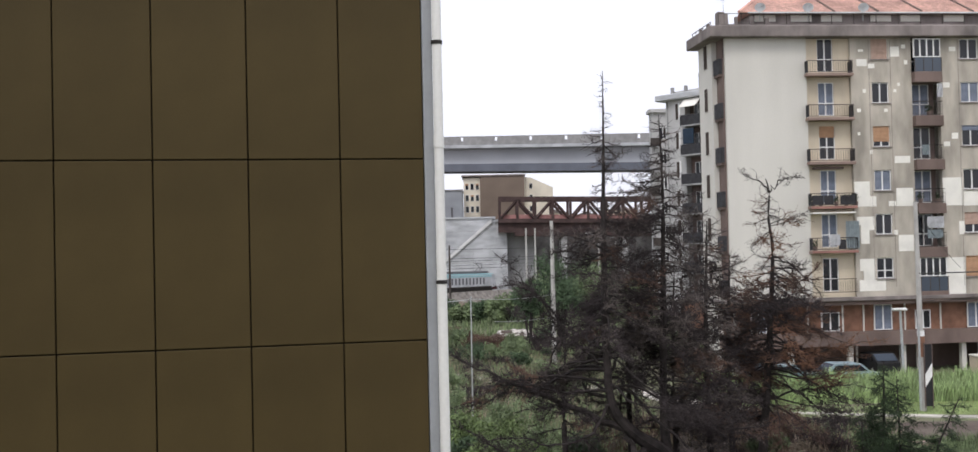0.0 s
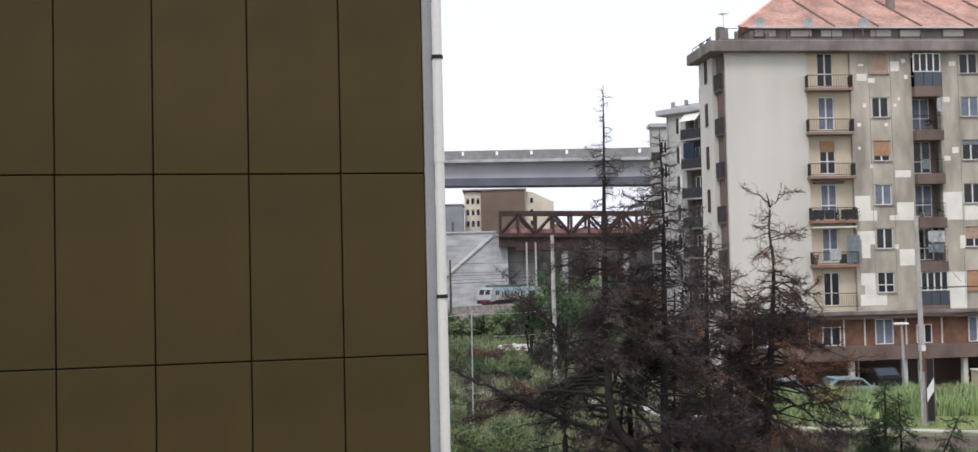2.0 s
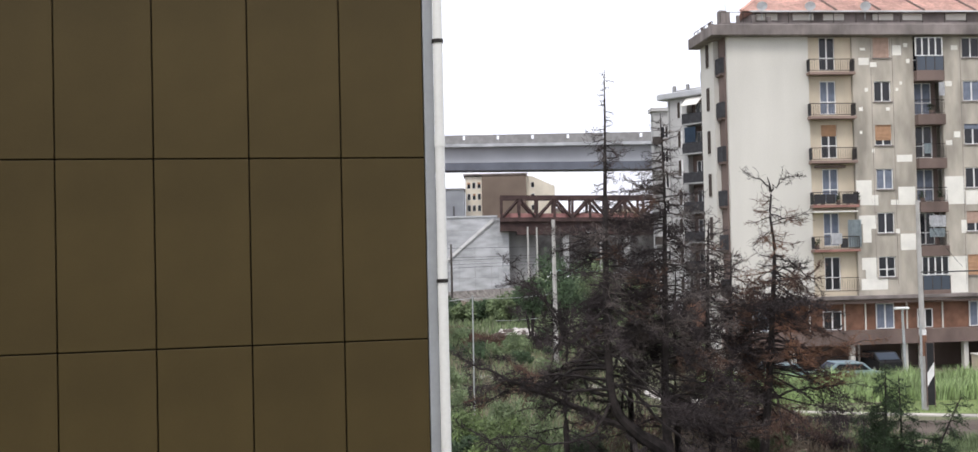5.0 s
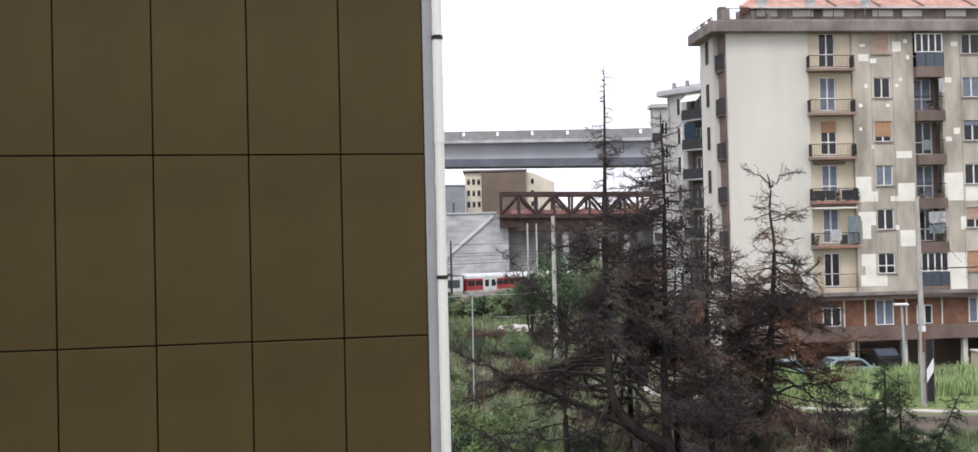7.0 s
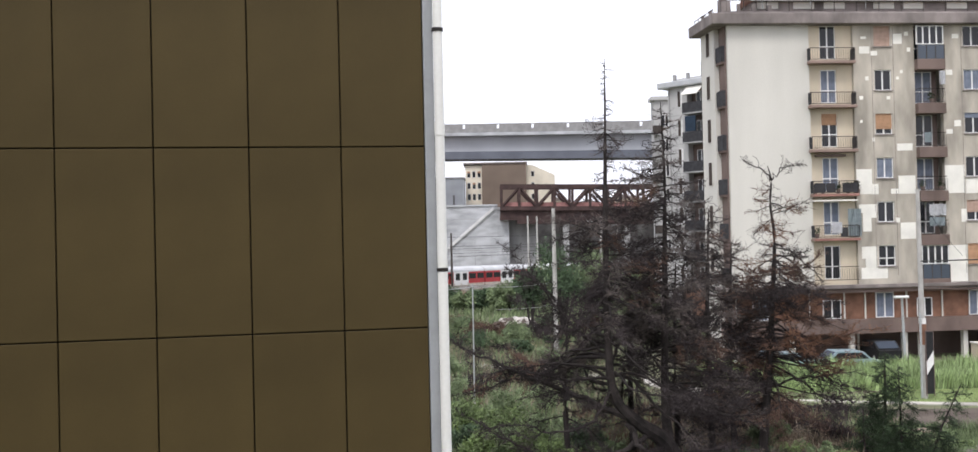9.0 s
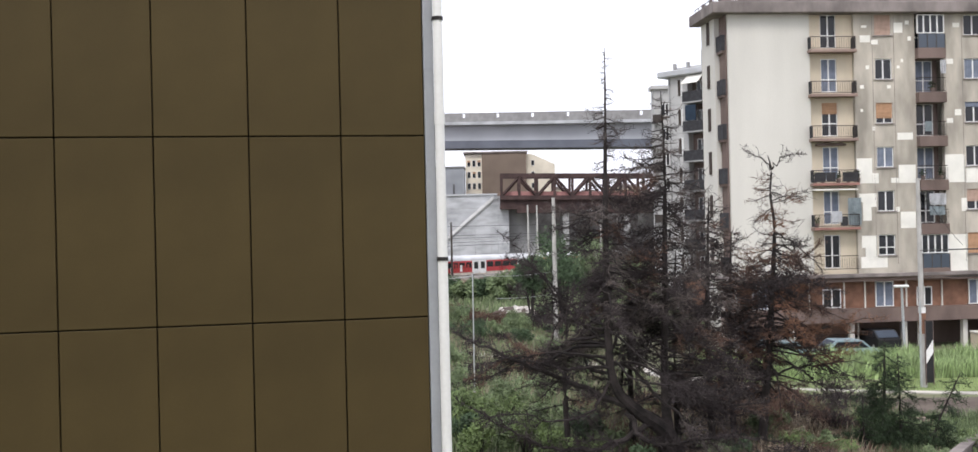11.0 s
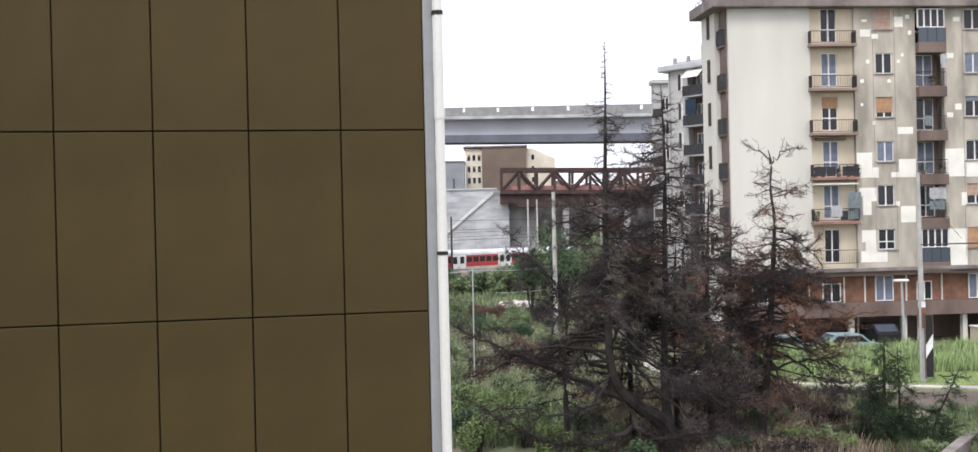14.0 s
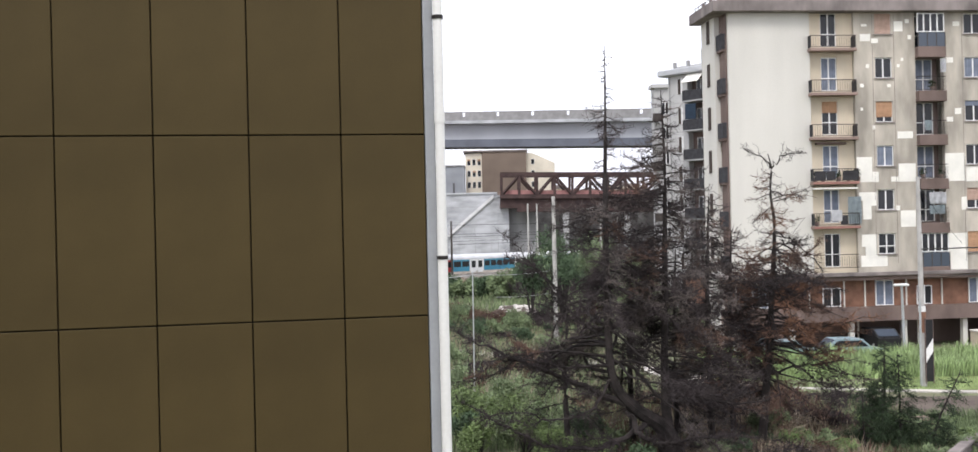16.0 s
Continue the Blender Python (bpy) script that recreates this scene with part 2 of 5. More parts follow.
setting("ground", sheet([(-2500, -200), (2500, -200), (2500, 3500), (-2500, 3500)], -1.0, 0.0), M_GRASS, "rough green meadow ground with bare patches", "ground")
setting("ground_soil", sheet(ragged(9, 40, 49.6, 55.2), -0.2, 0.02), M_SOIL, "bare brown gravelly soil beside the path", "ground")
setting("lawn", sheet(ragged(21.5, 46, 57.2, 62), -0.2, 0.03), M_LAWN, "short dry lawn before the tall reeds", "ground")
setting("curb_soil", strip([(14, 50.6), (20, 49.7), (26, 49.2), (40, 48.4)], 0.22, -0.2, 0.14), M_CORNICE, "low dark kerb along the bare soil", "kerb")
setting("path_meadow", strip([(-14, 90), (-8, 84), (-2, 79), (4, 73.5), (8.4, 69.5), (11, 64.5), (14, 59.6)], 2.0, -0.2, 0.05), M_PATH, "pale worn path across the meadow", "path")
setting("path_kerb", strip([(13.8, 59.7), (19, 58.0), (25, 56.3), (32, 54.6), (40, 53)], 0.8, -0.2, 0.056), M_PATH, "pale narrow kerb path beside the lawn", "path")

GRADE = 0.8  # degrees by which the line falls away from the viewpoint
TRACK = Vector((math.cos(radians(56)), math.sin(radians(56)), 0))


def railway(name, origin, z):
    o = Vector((*origin, 0))
    side = Vector((-TRACK.y, TRACK.x, 0))
    bed = bmesh.new()
    a0, a1 = o - TRACK * 150, o + TRACK * 260
    vs = []
    for a in (a0, a1):
        for off, h in ((-4.0, -0.2), (-2.2, z - 0.2), (2.2, z - 0.2), (4.0, -0.2)):
            p = a + side * off
            vs.append(bed.verts.new((p.x, p.y, h if h < 0 else h - math.tan(radians(GRADE)) * (a - o).dot(TRACK))))
    for i in range(3):
        bed.faces.new((vs[i], vs[i + 1], vs[i + 5], vs[i + 4]))
    bed.faces.new(vs[0:4]), bed.faces.new(vs[4:8][::-1]), bed.faces.new((vs[0], vs[4], vs[7], vs[3]))
    bmesh.ops.recalc_face_normals(bed, faces=bed.faces)
    track = setting(name, bed, M_BALLAST, "grey ballast railway bed on a low bank", "railway track")
    for off in (-0.72, 0.72):
        rail = bmesh.new()
        box(rail, -150, 260, -0.035, 0.035, -0.2, 0.0)
        p = o + side * off
        part("rail", rail, M_STEEL, track, "", pose(p.x, p.y, z, 0, GRADE, 56))
    return track


RAIL_A, RAIL_B = (-1.2, 195.0, 1.2), (-2.8, 178.0, 0.55)
railway("railway_far", RAIL_A[:2], RAIL_A[2])
railway("railway_near", RAIL_B[:2], RAIL_B[2])

# ---- the panelled wall beside the camera ----
WALL = pose(-0.49, 8.84, 0, 0, 0, 12.3)
wall = setting("wall_panelled", boxes((-12, -0.02, 0.03, 0.5, 0, 18)), M_JOINT, "facade wall clad in olive-brown panels", "wall", WALL)
panel_mesh = mesh_of("panel", boxes((-0.352, 0.352, 0, 0.028, 0.004, 1.449), bevel=0.004), M_PANEL)
edge_mesh = mesh_of("panel", boxes((-0.3305, 0.3305, 0, 0.028, 0.004, 1.449), bevel=0.004), M_PANEL)
random.seed(4)
for row in range(-6, 6):
    for col in range(14):
        p = new("panel", edge_mesh if col == 0 else panel_mesh)
        p.parent = wall
        p.matrix_basis = pose(-0.3535 if col == 0 else -0.332 - 0.714 * col, 0, 8.478 + 1.456 * row, random.uniform(-0.08, 0.08), 0, random.uniform(-0.12, 0.12))
setting("trim_corner", boxes((-0.016, 0.064, -0.012, 0.5, 0, 18), bevel=0.004), M_TRIM, "grey painted metal corner trim of the panelled wall", "trim", WALL)
pipe = thing("drainpipe", WALL, "white painted drainpipe with black clamps on the panelled wall", "drainpipe")
part("pipe", tubes((((0.1, -0.035, 0)), (0.1, -0.035, 9.2), 0.041), ((0.1, -0.035, 9.2), (0.1, -0.035, 18), 0.039), sides=20), M_PIPE, pipe)
part("socket", tubes(((0.1, -0.035, 10.02), (0.1, -0.035, 10.12), 0.0435), sides=20), M_PIPE, pipe)
for k in range(-4, 5):
    z = 8.925 + 1.93 * k
    clamp = part("clamp", tubes(((0.1, -0.035, z), (0.1, -0.035, z + 0.03), 0.046), sides=20), M_CLAMP, pipe)
    part("bolt", boxes((0.055, 0.07, -0.05, -0.01, z + 0.006, z + 0.024)), M_CLAMP, clamp)
# unseen, assumed wall; ends at x = 4 so skylight reaches the right panels
setting("wall_behind", boxes((-14, 4, -3.4, -3.0, 0, 18)), M_CREAM, "assumed unseen rendered wall behind the viewpoint", "wall")


# ---- windows and balconies of houses ----
def ring(w, h, t, depth):
    """A rectangular frame as one closed mesh."""
    bm = bmesh.new()
    o, i = [(0, 0), (w, 0), (w, h), (0, h)], [(t, t), (w - t, t), (w - t, h - t), (t, h - t)]
    f, k, p, q = ([bm.verts.new((x, y, z)) for x, z in s] for y, s in ((-0.02, o), (-0.02, i), (depth, o), (depth, i)))
    for n in range(4):
        m = (n + 1) % 4
        for quad in ((f[n], f[m], k[m], k[n]), (p[n], q[n], q[m], p[m]), (f[n], p[n], p[m], f[m]), (k[n], k[m], q[m], q[n])):
            bm.faces.new(quad)
    bmesh.ops.recalc_face_normals(bm, faces=bm.faces)
    return bm


def pierced(u0, u1, y0, y1, z0, z1, holes):
    """A wall slab with rectangular openings (u, z, width, height) through it."""
    bm = bmesh.new()
    us = sorted({u0, u1, *(h[0] for h in holes), *(h[0] + h[2] for h in holes)})
    zs = sorted({z0, z1, *(h[1] for h in holes), *(h[1] + h[3] for h in holes)})
    made = {}

    def corner(i, j, y):
        if (i, j, y) not in made:
            made[i, j, y] = bm.verts.new((us[i], y, zs[j]))
        return made[i, j, y]

    def solid(i, j):
        if not (0 <= i < len(us) - 1 and 0 <= j < len(zs) - 1):
            return False
        u, z = (us[i] + us[i + 1]) / 2, (zs[j] + zs[j + 1]) / 2
        return not any(h[0] < u < h[0] + h[2] and h[1] < z < h[1] + h[3] for h in holes)

    for i in range(len(us) - 1):
        for j in range(len(zs) - 1):
            if not solid(i, j):
                continue
            ring4 = ((i, j), (i + 1, j), (i + 1, j + 1), (i, j + 1))
            for y in (y0, y1):
                bm.faces.new([corner(*p, y) for p in ring4])
            for n, near in enumerate(((i, j - 1), (i + 1, j), (i, j + 1), (i - 1, j))):
                if not solid(*near):
                    p, q = ring4[n], ring4[(n + 1) % 4]
                    bm.faces.new((corner(*p, y0), corner(*q, y0), corner(*q, y1), corner(*p, y1)))
    bmesh.ops.recalc_face_normals(bm, faces=bm.faces)
    return bm


def window(parent, u, z, w, h, depth=0.12, leaves=2, bar=False, blind=0.0, blind_mat=None, curtain=False, sill=True, name="window", out=-0.075):
    """A framed window whose frame lies out metres behind its house's wall face; u, z is its lower left corner."""
    fr = 0.06
    win = part(name, ring(w, h, fr, depth), M_WHITE, parent, "", pose(u, out, z))
    for i in range(1, leaves):
        c = w * i / leaves
        part("mullion", boxes((c - 0.05, c + 0.05, 0.005, depth, fr, h - fr)), M_WHITE, win)
    if bar:
        part("transom", boxes((fr, w - fr, 0.008, depth, h * 0.36, h * 0.36 + 0.07)), M_WHITE, win)
    part("pane", boxes((0.02, w - 0.02, 0.03, 0.06, 0.02, h - 0.02)), M_GLASSB if curtain else M_GLASS, win)
    if curtain:
        outline = [(fr + (w - 2 * fr) * i / 12, 0.012 + 0.012 * (i % 2)) for i in range(13)]
        bm = sheet(outline + [(x, y + 0.008) for x, y in outline[::-1]], fr, h - fr)
        part("curtain", bm, M_CURTAIN, win)
    if blind:
        k = max(3, int(h * blind / 0.09))
        face = [(-0.02 - 0.015 * (i % 2), h - h * blind * i / (2 * k)) for i in range(2 * k + 1)]
        bm = prism(face + [(0.0, face[-1][1]), (0.0, h)], 0.03, w - 0.03)
        bm.transform(Matrix(((0, 1, 0, 0), (1, 0, 0, 0), (0, 0, 1, 0), (0, 0, 0, 1))))
        bmesh.ops.recalc_face_normals(bm, faces=bm.faces)
        part("roller_blind", bm, blind_mat or M_SHUTTER, win)
    if sill:
        part("sill", boxes((-0.08, w + 0.08, -0.1 - out, 0.02, -0.07, 0.0)), M_CORNICE, win)
    return win


BALUSTER = mesh_of("baluster", boxes((-0.007, 0.007, -0.007, 0.007, 0.05, 0.85)), M_RAIL)


def railing(parent, u, z, w, d, h=1.0, pitch=0.16):
    """Hand rails, foot rail and single balusters round a balcony of width w and depth d."""
    place = pose(u, 0, z)
    part("hand_rail", boxes((0, w, -d, -d + 0.04, h - 0.05, h)), M_RAIL, parent, "", place)
    part("foot_rail", boxes((0, w, -d, -d + 0.03, 0.06, 0.1)), M_RAIL, parent, "", place)
    for x in (0.0, w - 0.04):
        part("side_rail", boxes((x, x + 0.04, -d + 0.04, 0, h - 0.05, h)), M_RAIL, parent, "", place)
    k, n = int(w / pitch), int(d / 0.14)
    spots = [(w * i / k, -d + 0.01) for i in range(k + 1)] + [(x, -d * i / n) for x in (0.02, w - 0.02) for i in range(n)]
    for x, y in spots:
        p = new("baluster", BALUSTER)
        p.parent = parent
        p.matrix_basis = pose(u + x, y, z)


# ---- the apartment house ----
SH, Z0 = 3.035, 5.6
house = thing("apartment_house", pose(16.27, 74.7, 0, 0, 0, 6), "six-storey apartment house with cream gable, tan tiles, white patches", "building")
part("wall", boxes((0.12, 5.87, 0, 6, 5.3, 23.166)), M_CREAM, house, "plain cream rendered blank wall")
part("wall", pierced(5.874, 9.016, 0.25, 0.6, 5.3, 23.166, [(6.74, Z0 + SH * k + 0.1, 1.14, 2.3) for k in range(6)]), M_WARM, house, "warm yellow wall of the balcony bay")
part("wall", pierced(9.02, 13.43, 0, 0.4, 5.3, 23.166, [(10.52, Z0 + SH * k + 0.92, 1.22, 1.42) for k in range(6)]), M_TAN, house, "stained tan mosaic-tiled wall")
# dark brown puts the loggia recess's shade into the wall colour
part("wall", boxes((13.434, 15.46, 0.9, 1.3, 5.3, 23.166)), M_BROWNBAND, house, "recessed loggia wall, its shade painted dark brown")
part("wall", pierced(15.464, 30, 0, 0.4, 5.3, 23.166, [(u, Z0 + SH * k + 0.92, 1.35, 1.42) for u in (17.0, 20.4, 25.8) for k in range(6)]), M_TAN, house, "stained tan mosaic-tiled wall")
part("back_wall", boxes((3.0, 30, 6.004, 12, 0, 23.166)), M_CREAM, house)
part("side_pier", boxes((-0.35, 0.116, 1.5, 4.5, 0, 23.166)), M_CREAM, house, "white side wall with narrow windows")
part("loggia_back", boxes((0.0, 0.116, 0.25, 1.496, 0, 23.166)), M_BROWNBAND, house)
for k in range(6):
    z = Z0 + SH * k
    slab = part("side_balcony", boxes((-0.22, -0.005, 0.3, 1.45, z - 0.15, z)), M_BROWNBAND, house)
    part("parapet", boxes((-0.26, -0.21, 0.24, 1.45, z, z + 1.05), (-0.21, -0.005, 0.24, 0.30, z, z + 1.05)), M_SCREEN, slab)
    w = part("side_window", boxes((-0.38, -0.33, 2.4, 3.15, z + 0.7, z + 2.4)), M_CREAM, house)
    # matte dark panel stands in for the window glass, free of sky glare
    part("shutter", boxes((-0.42, -0.384, 2.46, 3.09, z + 0.74, z + 2.34)), M_DARKBROWN, w, "dark brown window pane without sky reflection")

# balcony bay
BAY = [dict(bar=True, blind=0), dict(bar=True, curtain=True), dict(bar=True, curtain=True), dict(bar=True, blind=0.34), dict(bar=True, curtain=True), dict(bar=True)]
for k in range(6):
    z = Z0 + SH * k
    opts = dict(BAY[k])
    w = window(house, 6.74, z + 0.1, 1.14, 2.3, sill=False, name="french_window", leaves=2, out=0.33, **opts)
    if k:
        slab = part("balcony", boxes((5.70, 8.96, -0.62, 0.25, z - 0.3, z - 0.1), bevel=0.02), M_BALC, house, "concrete balcony slab with iron railing")
        railing(slab, 5.74, z - 0.1, 3.18, 0.59, 0.88)
        for u0, u1 in {1: [(7.6, 8.1)], 2: [(5.8, 6.6), (6.65, 7.3), (7.8, 8.86)]}.get(k, []):
            part("screen", boxes((u0, u1, -0.545, -0.53, z, z + 0.62)), M_SCREEN, slab, "dark cloth screen tied behind the railing")
        part("side_plate", boxes((8.895, 8.91, -0.55, 0.2, z - 0.05, z + 0.72)), M_SCREEN, slab)
        part("side_plate", boxes((5.745, 5.76, -0.55, 0.2, z - 0.05, z + 0.72)), M_SCREEN, slab)
        part("slab_face", boxes((5.70, 8.96, -0.634, -0.622, z - 0.28, z - 0.12)), M_BALCR if k in (1, 2) else M_BALC, slab)
railing(house, 5.8, Z0 - 0.02, 3.16, 0.2)
part("bay_shade", boxes((5.8, 8.85, -0.6, 0.25, Z0 + SH * 2 - 0.62, Z0 + SH * 2 - 0.52)), M_WHITEPLASTER, house, "white folded awning box")
part("awning_box", boxes((6.2, 8.3, -0.1, 0.25, Z0 + SH * 2 + 2.45, Z0 + SH * 2 + 2.6)), M_BROWNBAND, house)

# window columns of the tiled wall
LEFTCOL = [dict(bar=True), dict(), dict(curtain=True), dict(blind=0.75), dict(), dict(blind=1.0, blind_mat=M_SHUTTERP)]
RIGHTCOL = [dict(blind=1.0), dict(blind=0.6, blind_mat=M_SHUTTERP), dict(), dict(blind=0.25, blind_mat=M_CURTAIN), dict(curtain=True), dict()]
for k in range(6):
    z = Z0 + SH * k
    window(house, 10.52, z + 0.92, 1.22, 1.42, out=0.1, **LEFTCOL[k])
    for j, u in enumerate((17.0, 20.4, 25.8)):
        window(house, u, z + 0.92, 1.35, 1.42, out=0.1, **RIGHTCOL[(k + 2 * j) % 6])
for u in (10.35, 11.9, 16.85, 18.5):
    part("tile_joint", boxes((u - 0.015, u + 0.015, -0.01, 0.0, 5.9, 23.0)), M_CORNICE, house)

# loggia column
for k in range(6):
    z = Z0 + SH * k
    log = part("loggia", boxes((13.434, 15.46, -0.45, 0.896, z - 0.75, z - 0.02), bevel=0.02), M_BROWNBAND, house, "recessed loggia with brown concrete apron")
    if k != 5 and k != 0:
        railing(log, 13.46, z - 0.02, 1.95, 0.4)
    if k in (0, 5):
        part("parapet", boxes((13.45, 15.44, -0.42, -0.36, z - 0.02, z + 0.95), bevel=0.01), M_GLASSB, log, "dark glazed parapet")
        for x in (13.45, 14.1, 14.75, 15.39):
            part("parapet_bar", boxes((x, x + 0.05, -0.44, -0.421, z - 0.02, z + 0.97)), M_RAIL, log)
        g = window(house, 13.46, z + 1.0, 1.96, 1.3, leaves=4, sill=False, name="loggia_glazing")
        g.location.y = -0.3
    g = window(house, 13.75, z + 0.05, 1.3, 2.25, leaves=2, bar=True, curtain=k % 2 == 0, sill=False, name="loggia_door")
    g.location.y = 0.82

# pale plaster patches where tiles are gone
PATCHES = [
    (9.58, 22.22, 0.39, 0.17), (9.46, 21.21, 0.74, 0.49), (10.28, 21.07, 0.48, 0.32), (11.9, 21.87, 0.66, 0.7), (12.74, 22.44, 0.29, 0.27),
    (12.91, 21.32, 0.25, 0.3), (9.85, 19.36, 0.25, 0.27), (12.38, 19.83, 0.19, 0.23), (12.08, 19.4, 0.21, 0.21), (9.41, 18.03, 0.27, 0.25),
    (11.36, 18.03, 0.27, 0.23), (9.41, 16.43, 0.19, 0.21), (10.25, 15.13, 0.19, 0.27), (12.03, 14.47, 1.12, 0.49), (16.21, 22.23, 0.49, 0.32),
    (15.7, 19.69, 0.49, 0.36), (16.24, 16.11, 0.47, 0.42), (15.63, 15.59, 0.47, 0.33), (9.05, 11.5, 1.11, 1.73), (10.17, 11.49, 0.44, 0.71),
    (12.07, 11.48, 1.23, 1.26), (11.51, 11.5, 0.53, 0.35), (9.17, 10.22, 1.26, 0.58), (9.43, 9.87, 0.98, 0.36), (9.43, 8.93, 0.61, 0.96),
    (11.81, 9.51, 0.29, 0.33), (12.14, 8.36, 1.09, 1.13), (9.3, 7.06, 1.09, 0.83), (9.56, 6.41, 0.82, 0.67), (9.23, 5.67, 1.89, 0.77),
    (15.45, 11.47, 1.45, 1.94), (16.97, 11.43, 1.72, 1.11), (16.58, 9.45, 0.38, 0.91), (15.47, 5.32, 1.46, 2.53),
]
for i, (u, z, w, h) in enumerate(PATCHES):
    part("plaster_patch", boxes((u, u + w, -0.008 - 0.002 * (i % 3), -0.001, z, z + h), bevel=0.002), M_WHITEPLASTER, house)

# lower storeys
part("ledge", boxes((-0.6, 30, -0.5, 6, 5.05, 5.3), bevel=0.03), M_CORNICE, house)
part("ledge_step", boxes((-0.3, 30, -0.25, 6, 4.75, 5.046)), M_BROWNBAND, house)
part("mezzanine_wall", boxes((0, 30, 0.5, 12, 2.9, 4.746)), M_BRICKPANEL, house, "red-brown clad mezzanine wall")
part("brown_band", boxes((-0.3, 30, -0.3, 12, 1.95, 2.896)), M_BROWNBAND, house, "brown concrete band above the pilotis")
for u in (0.4, 5.6, 8.1, 9.6, 12.6, 15.2, 18.6, 22.4, 26.0):
    part("mullion", boxes((u, u + 0.09, 0.4, 0.496, 2.9, 4.746)), M_CREAM, house)
for i, u in enumerate((1.6, 6.6, 10.4, 13.4, 17.2, 20.2, 24.0)):
    g = window(house, u, 2.95, 1.3 if i % 3 else 1.1, 1.75 if i % 2 == 0 else 1.3, sill=False, curtain=i % 2 == 0, name="mezzanine_window")
    g.location.y = 0.42
for u in (0.2, 4.2, 8.4, 12.2, 16.6, 20.6, 24.8, 29.0):
    part("column", boxes((u, u + 0.35, 0.2, 0.6, 0, 1.946), bevel=0.02), M_CREAM, house)
part("porch_wall", boxes((0, 24.0, 3.2, 3.6, 0, 1.946)), M_BROWNBAND, house)
for u in (3.0, 9.4, 13.8, 18.9, 22.3):
    part("porch_post", boxes((u, u + 0.12, 1.2, 1.32, 0, 1.946)), M_CREAM, house)
part("garage_door", boxes((18.2, 20.2, 0.9, 1.0, 0, 1.8), bevel=0.02), M_CREAM, house)

# cornice, terrace and roof
part("cornice", boxes((-1.12, 30, -0.7, 4.9, 23.17, 23.92), bevel=0.04), M_CORNICE, house, "weathered overhanging concrete cornice")
part("gutter", boxes((2.0, 30, 0.36, 0.5, 24.96, 25.08)), M_COPING, house, "pale eaves gutter")
part("terrace_wall", boxes((2.4, 30, 0.9, 11, 23.924, 25.06)), M_CORNICE, house)
for u in (2.6, 5.2, 7.4, 11.0, 13.2, 16.4, 19.6, 23.0):
    part("terrace_panel", boxes((u, u + 1.5, 0.86, 0.9, 24.5, 24.95)), M_CREAM, house)
part("terrace_kerb", boxes((-0.4, 30, -0.45, -0.25, 23.924, 24.06)), M_CORNICE, house)
rail_rows = [(-0.4, 30, -0.36, -0.33, 24.78, 24.82)] + [(-0.4 + 1.6 * i, -0.36 + 1.6 * i, -0.36, -0.32, 24.06, 24.8) for i in range(20)]
part("terrace_railing", boxes(*rail_rows), M_RAIL, house)
for u in (0.2, 2.0, 3.1):
    part("terrace_pillar", boxes((u, u + 0.25, 0.1, 0.35, 23.924, 24.9 - 0.1 * u)), M_CORNICE, house)
for u, y, h in ((-0.7, 1.2, 0.5), (-0.8, 2.6, 0.45), (1.0, 0.3, 0.8), (0.7, 1.4, 0.9)):
    part("terrace_pillar", boxes((u, u + 0.2, y, y + 0.2, 23.924, 23.924 + h)), M_CORNICE, house)
part("side_railing", boxes((-0.78, -0.74, 0.2, 4.6, 24.3, 24.34)), M_RAIL, house)
for i in range(6):
    part("railing_post", boxes((-0.78, -0.74, 0.2 + 0.85 * i, 0.24 + 0.85 * i, 23.92, 24.3)), M_RAIL, house)
part("lift_tower", boxes((-0.25, 0.25, 0.2, 0.8, 23.924, 25.05), bevel=0.03), M_CORNICE, house)
rf = bmesh.new()
rv = [rf.verts.new(p) for p in ((1.35, 0.5, 25.07), (30, 0.5, 25.07), (30, 12, 25.07), (4.6, 12, 25.07), (6.0, 6.2, 28.3), (30, 6.2, 28.3))]
for q in ((0, 1, 5, 4), (2, 3, 4, 5), (3, 0, 4), (0, 3, 2, 1), (1, 2, 5)):
    rf.faces.new([rv[i] for i in q])
bmesh.ops.recalc_face_normals(rf, faces=rf.faces)
roof = part("roof", rf, M_ROOF, house, "hipped terracotta tile roof")
tiles = ([], [], [])
slope = Vector((0, 5.7, 3.23))
for i in range(30):
    for j in range(130):
        f = (i + 0.5) / 30
        x0 = 1.4 + 4.6 * f + 0.22 * j
        if x0 > 30:
            break
        b = len(tiles[0])
        for du, dv, dz in ((0, 0, 0.02), (0.1, 0, 0.045), (0.2, 0, 0.02), (0.2, 1.05, 0.0), (0.1, 1.05, 0.025), (0, 1.05, 0.0)):
            p = Vector((x0 + du, 0.5, 25.07)) + slope * ((i + dv) / 30) + Vector((0, 0, dz + 0.01))
            tiles[0].append(tuple(p))
        tiles[2].extend(((b, b + 1, b + 4, b + 5), (b + 1, b + 2, b + 3, b + 4)))
tagged(part("roof_tiles", tiles, M_ROOF, roof), kind="stuff")
for u in (8.2, 11.4, 14.6, 18.4, 21.6, 25.0):
    part("roof_ridge", tubes(((u, 0.52, 25.14), (u - 0.7, 6.2, 28.37), 0.08), sides=6), M_BROWNBAND, roof)
